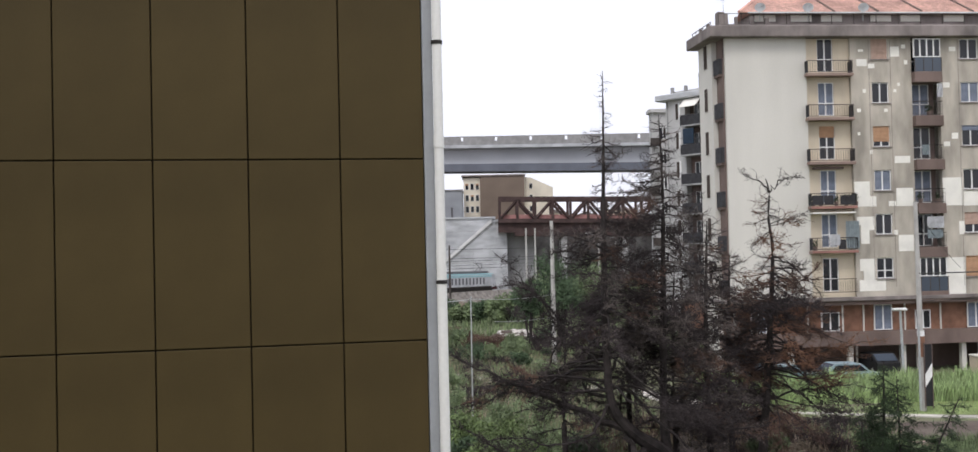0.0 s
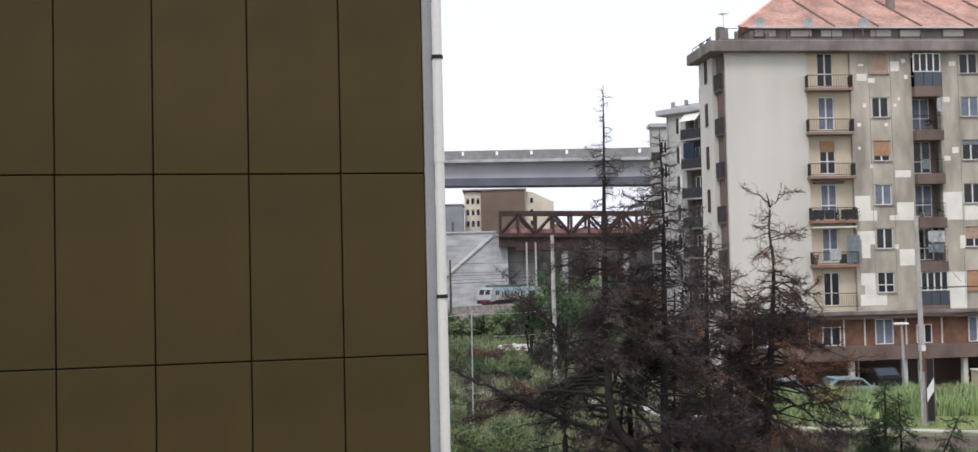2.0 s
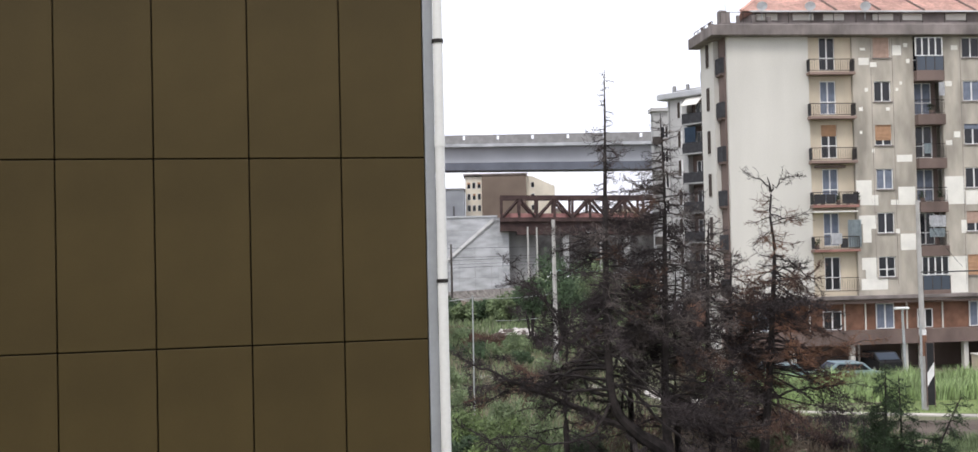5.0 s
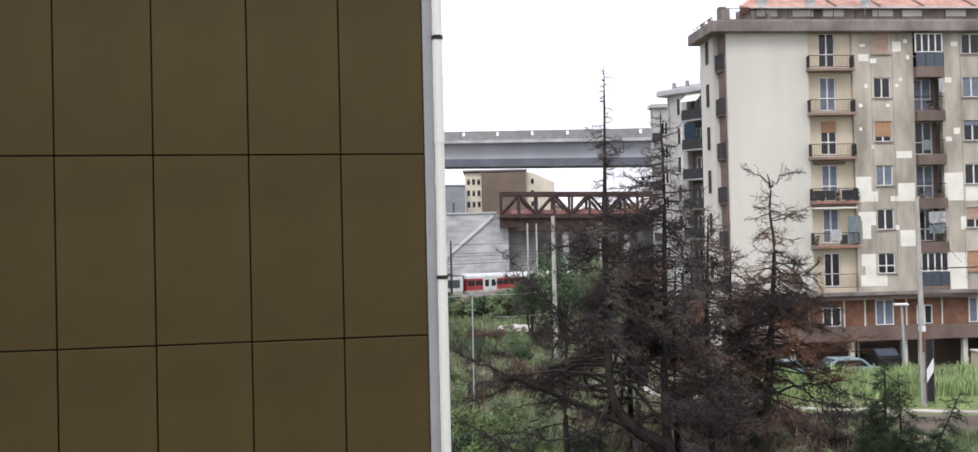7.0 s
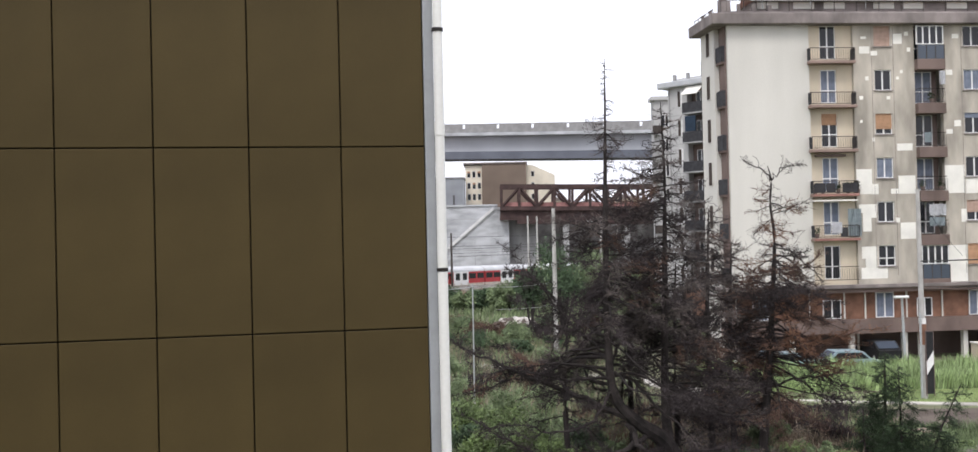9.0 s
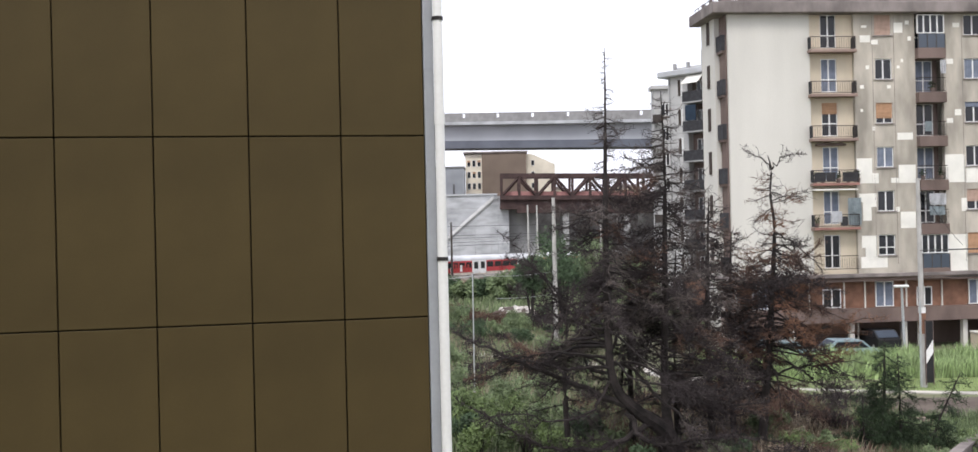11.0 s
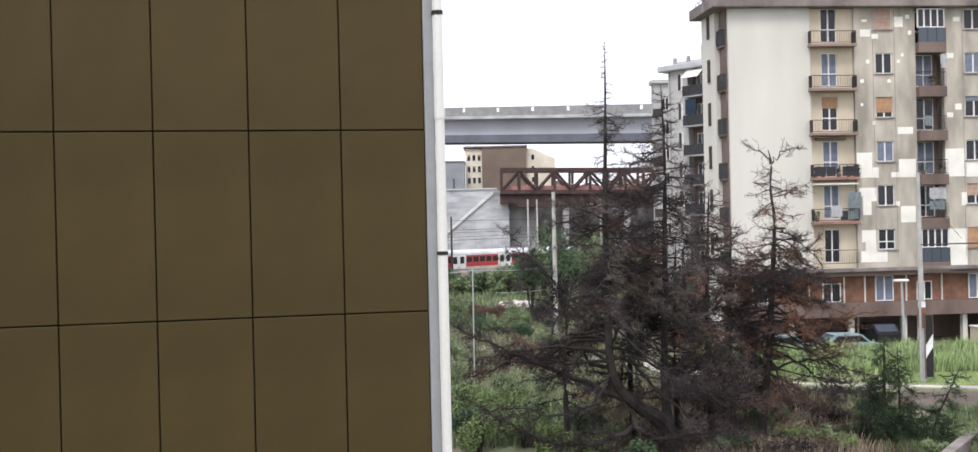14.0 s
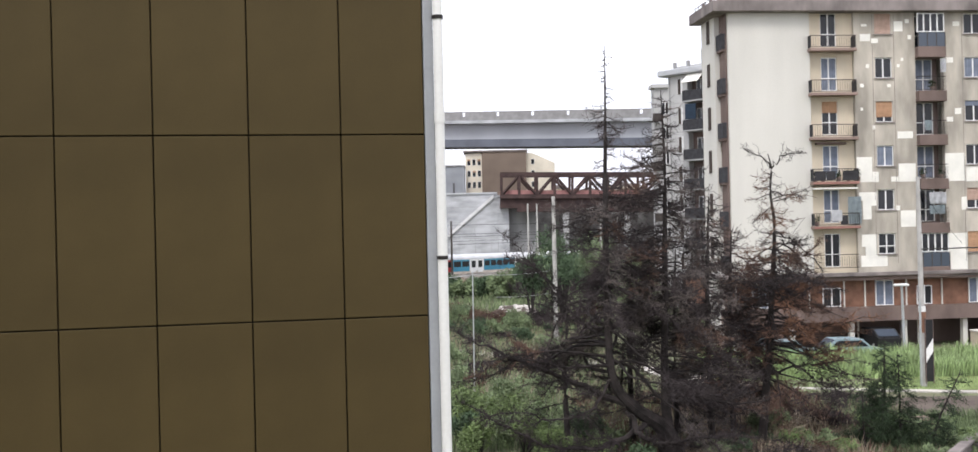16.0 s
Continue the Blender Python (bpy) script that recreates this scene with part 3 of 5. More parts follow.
part("ridge_tiles", tubes(((6, 6.2, 28.33), (30, 6.2, 28.33), 0.12), ((1.35, 0.5, 25.11), (6, 6.2, 28.33), 0.1), sides=8), M_ROOF, roof)
ch = part("chimney", boxes((14.1, 14.55, 4.2, 4.8, 26.9, 28.2), bevel=0.02), M_CORNICE, roof)
part("chimney_cap", boxes((14.0, 14.65, 4.1, 4.9, 28.2, 28.3)), M_CORNICE, ch)


def satellite_dish(u, z, size=0.36):
    bm = bmesh.new()
    rings = []
    for i in range(5):
        r = size * i / 4
        rings.append([bm.verts.new((r * math.cos(a * math.pi / 8), 0.35 * r * r / size, r * math.sin(a * math.pi / 8))) for a in range(16)] if i else [bm.verts.new((0, 0, 0))])
    for a in range(16):
        bm.faces.new((rings[0][0], rings[1][a], rings[1][(a + 1) % 16]))
        for i in range(1, 4):
            bm.faces.new((rings[i][a], rings[i + 1][a], rings[i + 1][(a + 1) % 16], rings[i][(a + 1) % 16]))
    bmesh.ops.solidify(bm, geom=bm.faces[:], thickness=0.02)
    place = Matrix.Translation((16.27, 74.7, 0)) @ pose(0, 0, 0, 0, 0, 6) @ pose(u, -0.3, z)
    dish = thing("satellite_dish", place, "grey satellite dish on the terrace railing of the house", "satellite dish", "dishes on the terrace")
    part("reflector", bm, M_DISH, dish, "", pose(0, -0.1, 0, 20, 0, 160))
    part("mast", tubes(((0, 0, 24.3 - z), (0, 0, 0.05), 0.025), ((0, 0, 0), (0.05, -0.35, 0.1), 0.012), sides=6), M_GALV, dish)


for u in (2.55, 5.95, 9.9):
    satellite_dish(u, 25.15)
aerial = thing("roof_aerial", Matrix.Translation((16.27, 74.7, 0)) @ pose(0, 0, 0, 0, 0, 6) @ pose(0.3, 0.6, 25.2), "thin rooftop television aerial on the cornice corner", "aerial")
part("mast", tubes(((0, 0, -0.02), (0, 0, 0.95), 0.02), sides=6), M_GALV, aerial)
part("elements", boxes(*[(-0.35, 0.35, -0.3 + 0.15 * i, -0.285 + 0.15 * i, 0.8, 0.815) for i in range(5)], (-0.01, 0.01, -0.35, 0.4, 0.79, 0.82)), M_GALV, aerial)

# things on the balconies
HOUSE = Matrix.Translation((16.27, 74.7, 0)) @ pose(0, 0, 0, 0, 0, 6)


def balcony_thing(name, u, y, z, bm, material, label, category):
    ob = part(name, bm, material, None, label, HOUSE @ pose(u, y, z))
    return tagged(ob, label, category)


def cloth(w, h):
    bm = bmesh.new()
    k = 8
    g = [[bm.verts.new((w * i / k, 0.03 * math.sin(i * 1.9 + j), -h * j / 4)) for j in range(5)] for i in range(k + 1)]
    for i in range(k):
        for j in range(4):
            bm.faces.new((g[i][j], g[i + 1][j], g[i + 1][j + 1], g[i][j + 1]))
    bmesh.ops.solidify(bm, geom=bm.faces[:], thickness=0.01)
    return bm


ZB = [Z0 + SH * k - 0.02 for k in range(6)]
balcony_thing("laundry", 6.9, -0.66, ZB[1] + 1.0, cloth(0.75, 0.75), M_LAUNDRY, "white laundry hung over the balcony railing", "laundry")
balcony_thing("privacy_sheet", 8.15, -0.5, ZB[1] + 1.9, cloth(0.95, 1.85), M_GREYCLOTH, "blue-grey sheet hung as a screen on the balcony", "sheet")
balcony_thing("laundry", 14.0, -0.5, ZB[1] + 2.1, cloth(1.2, 0.8), M_LAUNDRY, "white laundry drying across the loggia", "laundry")
balcony_thing("laundry", 14.0, -0.5, ZB[1] + 1.2, cloth(1.1, 0.6), M_GREYCLOTH, "blue-grey laundry drying on the loggia rail", "laundry")
balcony_thing("laundry", 15.0, -0.48, ZB[4] + 2.2, cloth(0.4, 0.95), M_LAUNDRY, "white towel hung at the loggia side", "laundry")
balcony_thing("laundry", 13.8, -0.48, ZB[3] + 1.0, cloth(0.5, 0.7), M_GREYCLOTH, "pale blue cloth hung over the loggia rail", "laundry")
random.seed(11)
for u, k in ((5.95, 2), (6.5, 2), (7.6, 2), (8.3, 2), (9.0, 2), (6.0, 1), (13.7, 2), (15.0, 2), (14.5, 4)):
    pot = thing("potted_plant", HOUSE @ pose(u, -0.3 if u < 12 else -0.25, ZB[k] - (0.08 if u < 12 else 0)), "dark leafy plant in a pot on the balcony", "potted plant", "balcony plants")
    part("pot", tubes(((0, 0, 0), (0, 0, 0.3), 0.12, 0.17), sides=10), M_BROWNBAND, pot)
    tri = ([], [], [])
    for _ in range(60):
        a, r, h = random.uniform(0, 6.28), random.uniform(0.03, 0.22), random.uniform(0.3, 0.72)
        b = len(tri[0])
        c = Vector((r * math.cos(a), r * math.sin(a), h))
        for _ in range(3):
            tri[0].append(tuple(c + Vector((random.gauss(0, 0.06), random.gauss(0, 0.06), random.gauss(0, 0.06)))))
        tri[2].append((b, b + 1, b + 2))
    part("leaves", tri, M_NEEDLE, pot)

# ---- further houses ----
block = thing("apartment_house", pose(19.04, 116, 0, 0, 0, -50), "narrow grey-cream apartment block with dark balconies behind the house", "building")
part("wall", boxes((0, 2.6, 0, 4, 0, 24.3)), M_PALEGREY, block)
# brown instead of pale grey: balcony shade put into the colour
part("wall", boxes((2.604, 9, 0.8, 4, 0, 24.3)), M_BROWNBAND, block, "wall behind the balconies, shade painted in as brown")
part("end_wall", boxes((5.2, 9, -0.5, 0.796, 0, 24.3)), M_PALEGREY, block)
part("cornice", boxes((-0.95, 9, -0.7, 4.6, 24.304, 24.95), bevel=0.1), M_CONC, block, "rounded pale concrete cornice")
part("roof_step", boxes((0.6, 9, 0.6, 4.0, 24.95, 25.3)), M_PALEGREY, block)
for u in (0.5, 2.3):
    part("roof_stub", boxes((u, u + 0.3, 0.2, 0.6, 24.95, 25.75), bevel=0.06), M_CONCD, block)
part("stair_tower", boxes((3.7, 4.9, 0.9, 2.2, 25.3, 26.9), bevel=0.08), M_DARKBROWN, block, "dark brown stair tower")
for k in range(7):
    z = 21.45 - 3.04 * k
    w = part("window", boxes((1.35, 1.95, -0.05, -0.001, z + 0.75, z + 2.5)), M_WHITE, block)
    # window pane as a flat dark panel, so no sky shows in it
    part("shutter", boxes((1.38, 1.72, -0.08, -0.054, z + 0.79, z + 2.46)), M_DARKBROWN, w)
    part("wall_crack", boxes((0.02, 2.58, -0.012, -0.001, z - 0.1, z - 0.04)), M_CONCD, block)
    bal = part("balcony", boxes((2.62, 5.19, -0.9, 0.796, z - 0.15, z)), M_CONCD, block)
    part("parapet", boxes((2.62, 5.19, -0.9, -0.84, z, z + 1.05)), M_SCREEN, bal)
    part("parapet", boxes((2.62, 2.68, -0.836, -0.01, z, z + 1.05)), M_SCREEN, bal)
    window(block, 3.2, z + 0.1, 1.1, 2.2, sill=False, name="balcony_door", out=0.72)
    part("pipe_collar", tubes(((0.25, -0.06, z), (0.25, -0.06, z + 0.12), 0.07), sides=8), M_CONCD, block)
part("awning", prism([(-0.2, 24.15), (-1.25, 23.25), (-1.28, 23.3), (-0.2, 24.22)], -4.9, -2.75), M_WHITEPLASTER, block, "white sloping balcony awning", pose(0, 0, 0, 0, 0, 90))
part("sun_blind", boxes((2.9, 4.3, -0.83, -0.76, 19.5, 21.1)), M_NAVY, block, "dark blue roll-down sun blind")
part("downpipe", tubes(((0.25, -0.06, 0), (0.25, -0.06, 24.3), 0.05), sides=8), M_CONCD, block)
block2 = thing("apartment_house", pose(19.3, 128, 0, 0, 0, 0), "pale apartment block end far behind the trees", "building")
part("wall", boxes((0, 4, 0, 2, 0, 24.6)), M_PALEGREY, block2)
part("cornice", boxes((-0.3, 4.3, -0.4, 2.2, 24.6, 25.0)), M_PALEGREY, block2)
for k in range(6):
    window(block2, 0.9, 7.0 + 2.9 * k, 0.8, 1.4)
    bal = part("balcony", boxes((-0.25, 0.75, -0.7, -0.001, 6.0 + 2.9 * k, 6.15 + 2.9 * k)), M_CONCD, block2)
    part("parapet", boxes((-0.25, 0.75, -0.7, -0.64, 6.15 + 2.9 * k, 7.1 + 2.9 * k)), M_RAIL if k % 2 else M_CONCD, bal)

fb = thing("apartment_house", pose(-6.6, 300, 15, 0, 0, 0), "cream house with a brown blank gable beyond the bridge", "building")
part("wall", boxes((0, 4.5, 0, 14, 0, 13.6)), M_FARCREAM, fb)
part("gable", boxes((4.504, 16.6, -0.6, 14, 0, 13.9)), M_FARBROWN, fb, "brown blank gable wall")
part("wall", prism([(16.604, 0), (24.5, 0), (24.5, 10.6), (18.5, 13.4), (16.604, 13.6)], 1.0, 14), M_FARCREAM, fb)
part("roof", boxes((-0.5, 17, -0.9, 14.5, 13.9, 14.3)), M_CORNICE, fb)
for k in range(4):
    for u in (0.5, 1.9, 3.3):
        window(fb, u, 1.0 + 3.1 * k, 0.9, 1.7, leaves=1, sill=False, blind=0.3 if (k + int(u)) % 3 == 0 else 0)
    window(fb, 18.0, 1.0 + 3.1 * k, 0.9, 1.5, leaves=1, sill=False).location.y = 0.92
fg = thing("warehouse", pose(-18, 290, 15), "grey clad building beyond the railway", "building")
part("wall", boxes((0, 11.2, 0, 14, 0, 9.6)), M_FARGREY, fg)
part("roof_edge", boxes((-0.2, 11.4, -0.2, 14, 9.6, 9.95)), M_CONCD, fg)
part("wall_opening", boxes((8.2, 8.7, -0.05, 0.0, 0.5, 5.2)), M_GRILLE, fg)
for x, w, h, z in ((15, 9, 8, 15), (26, 7, 6.5, 15), (35, 10, 8.5, 15)):
    h3 = thing("house", pose(x, 330, 0), "pale distant house behind the truss bridge", "house", "distant houses")
    part("wall", boxes((0, w, 0, 9, 0, z + h * 0.55)), M_FARCREAM, h3)
    part("roof", prism([(-0.4, z + h * 0.55), (w + 0.4, z + h * 0.55), (w / 2, z + h * 0.7)], -0.4, 9.4), M_CORNICE, h3)
    for i in range(3):
        window(h3, 0.8 + i * w / 3.2, z + 1.2, 1.0, 1.5, leaves=1, sill=False)

# ---- embankment, abutment and bridges ----
setting("ground_embankment", prism([(-120, -0.5), (4, -0.5), (2.5, 15.0), (-120, 15.0)], 222, 420), M_SOIL, "raised embankment that carries the houses", "embankment")
setting("ground_hill", prism([(4.1, -0.5), (130, -0.5), (110, 14.0), (10, 14.0)], 318, 420), M_GRASS, "green rise behind the bridge", "embankment")
ab = thing("bridge_abutment", pose(0, 0, 0), "pale concrete bridge abutment with a sloping wing wall", "abutment")
part("wall", boxes((-40, 1.4, 218, 221.9, -0.2, 15.2)), M_CONC, ab)
part("coping", boxes((-40, 1.4, 217.7, 218.6, 15.2, 15.5)), M_CONC, ab)
part("pier", boxes((1.404, 3.6, 216.5, 221.9, -0.2, 14.4), bevel=0.05), M_CONC, ab)
part("bearing_shelf", boxes((1.2, 3.8, 216.3, 221.9, 14.4, 14.9)), M_CONC, ab)
wing = [(-8.6, -0.2), (1.4, -0.2), (1.4, 14.6), (0.6, 14.6), (-8.6, 6.8)]
part("wing_wall", prism(wing, 216.9, 217.9), M_CONC, ab)
part("wing_coping", prism([(-9.0, 6.2), (0.7, 14.35), (0.7, 15.1), (-9.0, 6.95)], 216.5, 217.95), M_COPING, ab, "pale sloping coping of the wing wall")
part("lower_wall", boxes((-40, -8.604, 216.7, 217.9, -0.2, 7.2)), M_CONC, ab)
for z in (3.2, 6.4, 9.6, 12.6):
    part("wall_joint", boxes((-40, 1.39, 216.86 if z < 6.5 else 217.96, 216.9 if z < 6.5 else 218.0, z, z + 0.07)), M_CONCD, ab)
for x in (-6.4, -3.2, 0.0):
    part("wall_joint", boxes((x, x + 0.06, 216.87, 216.9, -0.2, 8.5)), M_CONCD, ab)
# darker concrete than the pier paints this face's shade
part("inner_wall", boxes((3.604, 9.0, 220, 224, -0.2, 12.6)), M_CONCD, ab, "wall under the bridge deck, darker concrete for its shade")
# dark colour here paints the shade that lies under the deck
part("back_wall", boxes((9.004, 60, 228, 229, -0.2, 12.8)), M_DECKSHADE, ab, "wall behind the bridge piers, darkened for deck shade")

truss = thing("truss_bridge", pose(2.2, 214, 14.15, 0, 1.2, 0), "rust-red steel truss road bridge over the railway", "bridge")
N, PAN, HT = 11, 3.45, 5.1
for y in (0.0, 8.0):
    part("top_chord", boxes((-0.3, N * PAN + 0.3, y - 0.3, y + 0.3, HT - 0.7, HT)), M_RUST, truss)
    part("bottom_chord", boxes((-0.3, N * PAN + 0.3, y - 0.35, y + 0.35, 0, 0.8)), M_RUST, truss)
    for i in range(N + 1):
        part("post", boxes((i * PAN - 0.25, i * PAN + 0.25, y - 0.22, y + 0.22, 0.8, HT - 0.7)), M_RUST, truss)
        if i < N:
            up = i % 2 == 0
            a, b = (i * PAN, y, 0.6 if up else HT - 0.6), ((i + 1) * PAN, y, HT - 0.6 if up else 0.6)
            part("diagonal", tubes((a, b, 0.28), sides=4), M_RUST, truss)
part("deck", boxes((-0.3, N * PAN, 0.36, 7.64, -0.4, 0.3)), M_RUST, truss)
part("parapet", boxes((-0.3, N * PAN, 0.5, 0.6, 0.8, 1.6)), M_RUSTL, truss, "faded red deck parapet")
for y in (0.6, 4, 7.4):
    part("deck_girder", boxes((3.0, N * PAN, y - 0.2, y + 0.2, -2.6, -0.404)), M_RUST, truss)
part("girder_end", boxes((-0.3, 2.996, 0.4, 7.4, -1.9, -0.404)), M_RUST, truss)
for x in (12.0, 24.0, 36.0):
    part("pier", boxes((x, x + 1.2, 1, 7, -14.3, -2.6)), M_CONCD, truss)

via = thing("viaduct", pose(-10.8, 260, 36.1, 0, 2.0, -18), "long grey motorway viaduct on a steel girder", "viaduct")
part("girder", prism([(-70, -3.0), (130, -3.0), (130, -6.6), (-70, -6.6)], 2.0, 9.0), M_VIAD, via)
# dark band paints the shade on the girder's underside
part("girder_foot", boxes((-70, 130, 1.2, 9.8, -8.4, -6.604)), M_VIADSHADE, via, "girder underside, its shade painted in dark grey")
part("deck_edge", boxes((-70, 130, -0.4, 12, -2.996, -2.3)), M_CONC, via)
part("barrier_rail", boxes((-70, 130, 0.0, 0.25, -0.42, -0.2), (-70, 130, 0.225, 0.3, -2.2, -2.0)), M_BARRIER, via)
span = 8.4
bar_mesh = mesh_of("barrier_panel", boxes((0, span, 0.02, 0.22, -2.29, -1.304), (0, span - 0.62, 0.02, 0.22, -1.3, -0.44), (0.9, 2.5, -0.03, 0.02, -1.7, -0.8), (3.2, 4.8, -0.03, 0.02, -1.7, -0.8), (5.5, 7.1, -0.03, 0.02, -1.7, -0.8)), M_BARRIER)
for i in range(24):
    p = new("barrier_panel", bar_mesh)
    p.parent = via
    p.matrix_basis = pose(-70 + span * i, 0, 0)
for x in (-45, 75):
    part("pier", boxes((x, x + 4, 3, 8, -42, -8.404), bevel=0.3), M_CONC, via)


# ---- masts, poles and wires ----
def sagging(a, b, sag, r=0.012, k=12, sides=5):
    """One cable that hangs between two points."""
    a, b = Vector(a), Vector(b)
    bm = bmesh.new()
    q = (b - a).to_track_quat("Z", "Y")
    rings = []
    for i in range(k + 1):
        p = a.lerp(b, i / k) - Vector((0, 0, sag * 4 * (i / k) * (1 - i / k)))
        rings.append([bm.verts.new(p + q @ Vector((r * math.cos(2 * math.pi * s / sides), r * math.sin(2 * math.pi * s / sides), 0))) for s in range(sides)])
    for r0, r1 in zip(rings, rings[1:]):
        for s in range(sides):
            bm.faces.new((r0[s], r0[(s + 1) % sides], r1[(s + 1) % sides], r1[s]))
    return bm


def catenary_mast(x, y, h, arm=True, paint=M_POLE):
    mast = thing("catenary_mast", pose(x, y, 0), "pale concrete railway catenary mast beside the track", "mast", "masts along the railway")
    part("pole", tubes(((0, 0, -0.1), (0, 0, h), 0.2, 0.13), sides=10), paint, mast)
    if not arm:
        return
    part("arm", tubes(((0, 0, h - 1.2), (-2.6, -0.6, h - 0.9), 0.05), ((0, 0, h - 0.2), (-2.6, -0.6, h - 0.9), 0.03), sides=6), M_GALV, mast)
    part("insulator", tubes(((-2.5, -0.58, h - 0.92), (-2.5, -0.58, h - 1.25), 0.07), sides=8), M_BROWNBAND, mast)


catenary_mast(4.8, 83.7, 11.2, arm=False)
catenary_mast(-6.15, 170, 9.8, arm=False, paint=M_RAIL)
for x, y, h in ((6.3, 186, 12.5), (8.0, 190, 12.5), (20.5, 205, 12.5), (26, 226, 12)):
    catenary_mast(x, y, h, arm=x > 20)
for z, off in ((6.3, 0), (7.5, 0), (6.6, 17), (7.8, 17), (9.4, 9)):
    o = Vector((-2.8 + off * 0.1, 178 + off, z))
    bm = sagging(o - TRACK * 60, o + TRACK * 120, 0.3, 0.035, 14)
    tagged(part("overhead_wire", bm, M_WIRE), "thin dark overhead contact wire above the track", "wire", "overhead wires")

pole = thing("utility_pole", pose(22.95, 58.7, 0), "grey concrete utility pole with a sign board at its foot", "utility pole")
part("pole", tubes(((0, 0, -0.1), (-0.05, 0, 5.0), 0.18, 0.14), ((-0.05, 0, 5.0), (-0.1, 0, 11.2), 0.14, 0.10), sides=12), M_POLE, pole)
part("collar", tubes(((-0.02, 0, 2.9), (-0.03, 0, 4.0), 0.2), sides=12), M_BRICKPANEL, pole, "rusty brown sleeve")
part("pale_band", tubes(((-0.03, 0, 4.004), (-0.03, 0, 4.3), 0.19), sides=12), M_WHITE, pole, "white painted band")
part("cable_guard", boxes((-0.24, -0.14, -0.2, -0.1, 0.1, 4.6)), M_GALV, pole)
brd = part("striped_board", boxes((0.02, 0.42, -0.3, -0.24, 0.3, 3.6), bevel=0.01), M_BLACK, pole, "black and white striped board")
part("white_stripe", prism([(0.03, 1.3), (0.41, 1.9), (0.41, 2.6), (0.03, 2.0)], -0.306, -0.3), M_WHITE, brd)
part("board_frame", boxes((0.0, 0.03, -0.31, -0.22, 0.2, 3.65), (0.41, 0.44, -0.31, -0.22, 0.2, 3.65), (0.0, 0.44, -0.31, -0.22, 3.6, 3.66)), M_BROWNBAND, brd)
for z, r in ((7.35, 0.035), (5.9, 0.02)):
    bm = sagging((22.85, 58.6, z), (44, 62, z + 0.5), 0.15, r)
    tagged(part("power_cable", bm, M_WIRE), "dark cable strung from the utility pole", "cable", "cables at the pole")
bm = sagging((22.85, 58.6, 10.8), (31.5, 73.5, 7.2), 0.2, 0.015)
tagged(part("power_cable", bm, M_WIRE), "dark cable strung from the pole to the house", "cable", "cables at the pole")

for a, b, sag in (((-1.02, 58, 6.55), (4.75, 83.6, 5.6), 0.15), ((0.2, 60, 5.2), (4.75, 83.6, 3.9), 0.1), ((-3.6, 60, 6.3), (-1.02, 58, 6.55), 0.05)):
    tagged(part("steel_cable", sagging(a, b, sag, 0.016), M_GALV), "thin pale steel cable strung across the meadow", "cable", "meadow cables")
lamp = thing("street_lamp", pose(26.75, 71.5, 0), "pale street lamp post with a flat white head", "street lamp")
part("post", tubes(((0, 0, -0.1), (-0.12, 0, 4.6), 0.11, 0.075), sides=10), M_GALV, lamp)
part("lamp_head", boxes((-0.62, 0.32, -0.2, 0.2, 4.55, 4.72), bevel=0.06), M_WHITE, lamp)

fp = thing("fence_post", pose(-1.05, 58, 0), "thin green-grey steel post in the shrubs", "post")
part("post", tubes(((0, 0, -0.1), (0.03, 0, 6.6), 0.04, 0.035), sides=8), M_GALV, fp)
part("cap", tubes(((0.03, 0, 6.6), (0.03, 0, 6.68), 0.05), sides=8), M_GALV, fp)


# ---- vehicles on rails ----
def bogie(parent, x):
    bo = part("bogie", boxes((-1.7, 1.7, -1.25, -1.05, 0.35, 0.75), (-1.7, 1.7, 1.05, 1.25, 0.35, 0.75), (-0.3, 0.3, -1.05, 1.05, 0.4, 0.8)), M_UNDER, parent, "", pose(x, 0, 0))
    for dx in (-1.25, 1.25):
        part("wheelset", tubes(((dx, -0.82, 0.46), (dx, -0.7, 0.46), 0.46), ((dx, 0.7, 0.46), (dx, 0.82, 0.46), 0.46), ((dx, -0.7, 0.46), (dx, 0.7, 0.46), 0.08), sides=16), M_UNDER, bo)
    return bo


def shell(length, half, z0, z1, roof_h):
    """A coach body as a cross-section drawn along x: upright sides, rounded roof."""
    prof = [(-half, z0), (half, z0), (half, z1)] + [(half * math.cos(a), z1 + roof_h * math.sin(a)) for a in (0.5, 1.0, 1.57, 2.14, 2.64)] + [(-half, z1)]
    bm = prism(prof, 0, length)
    bm.transform(Matrix.Rotation(radians(-90), 4, "Z"))
    return bm


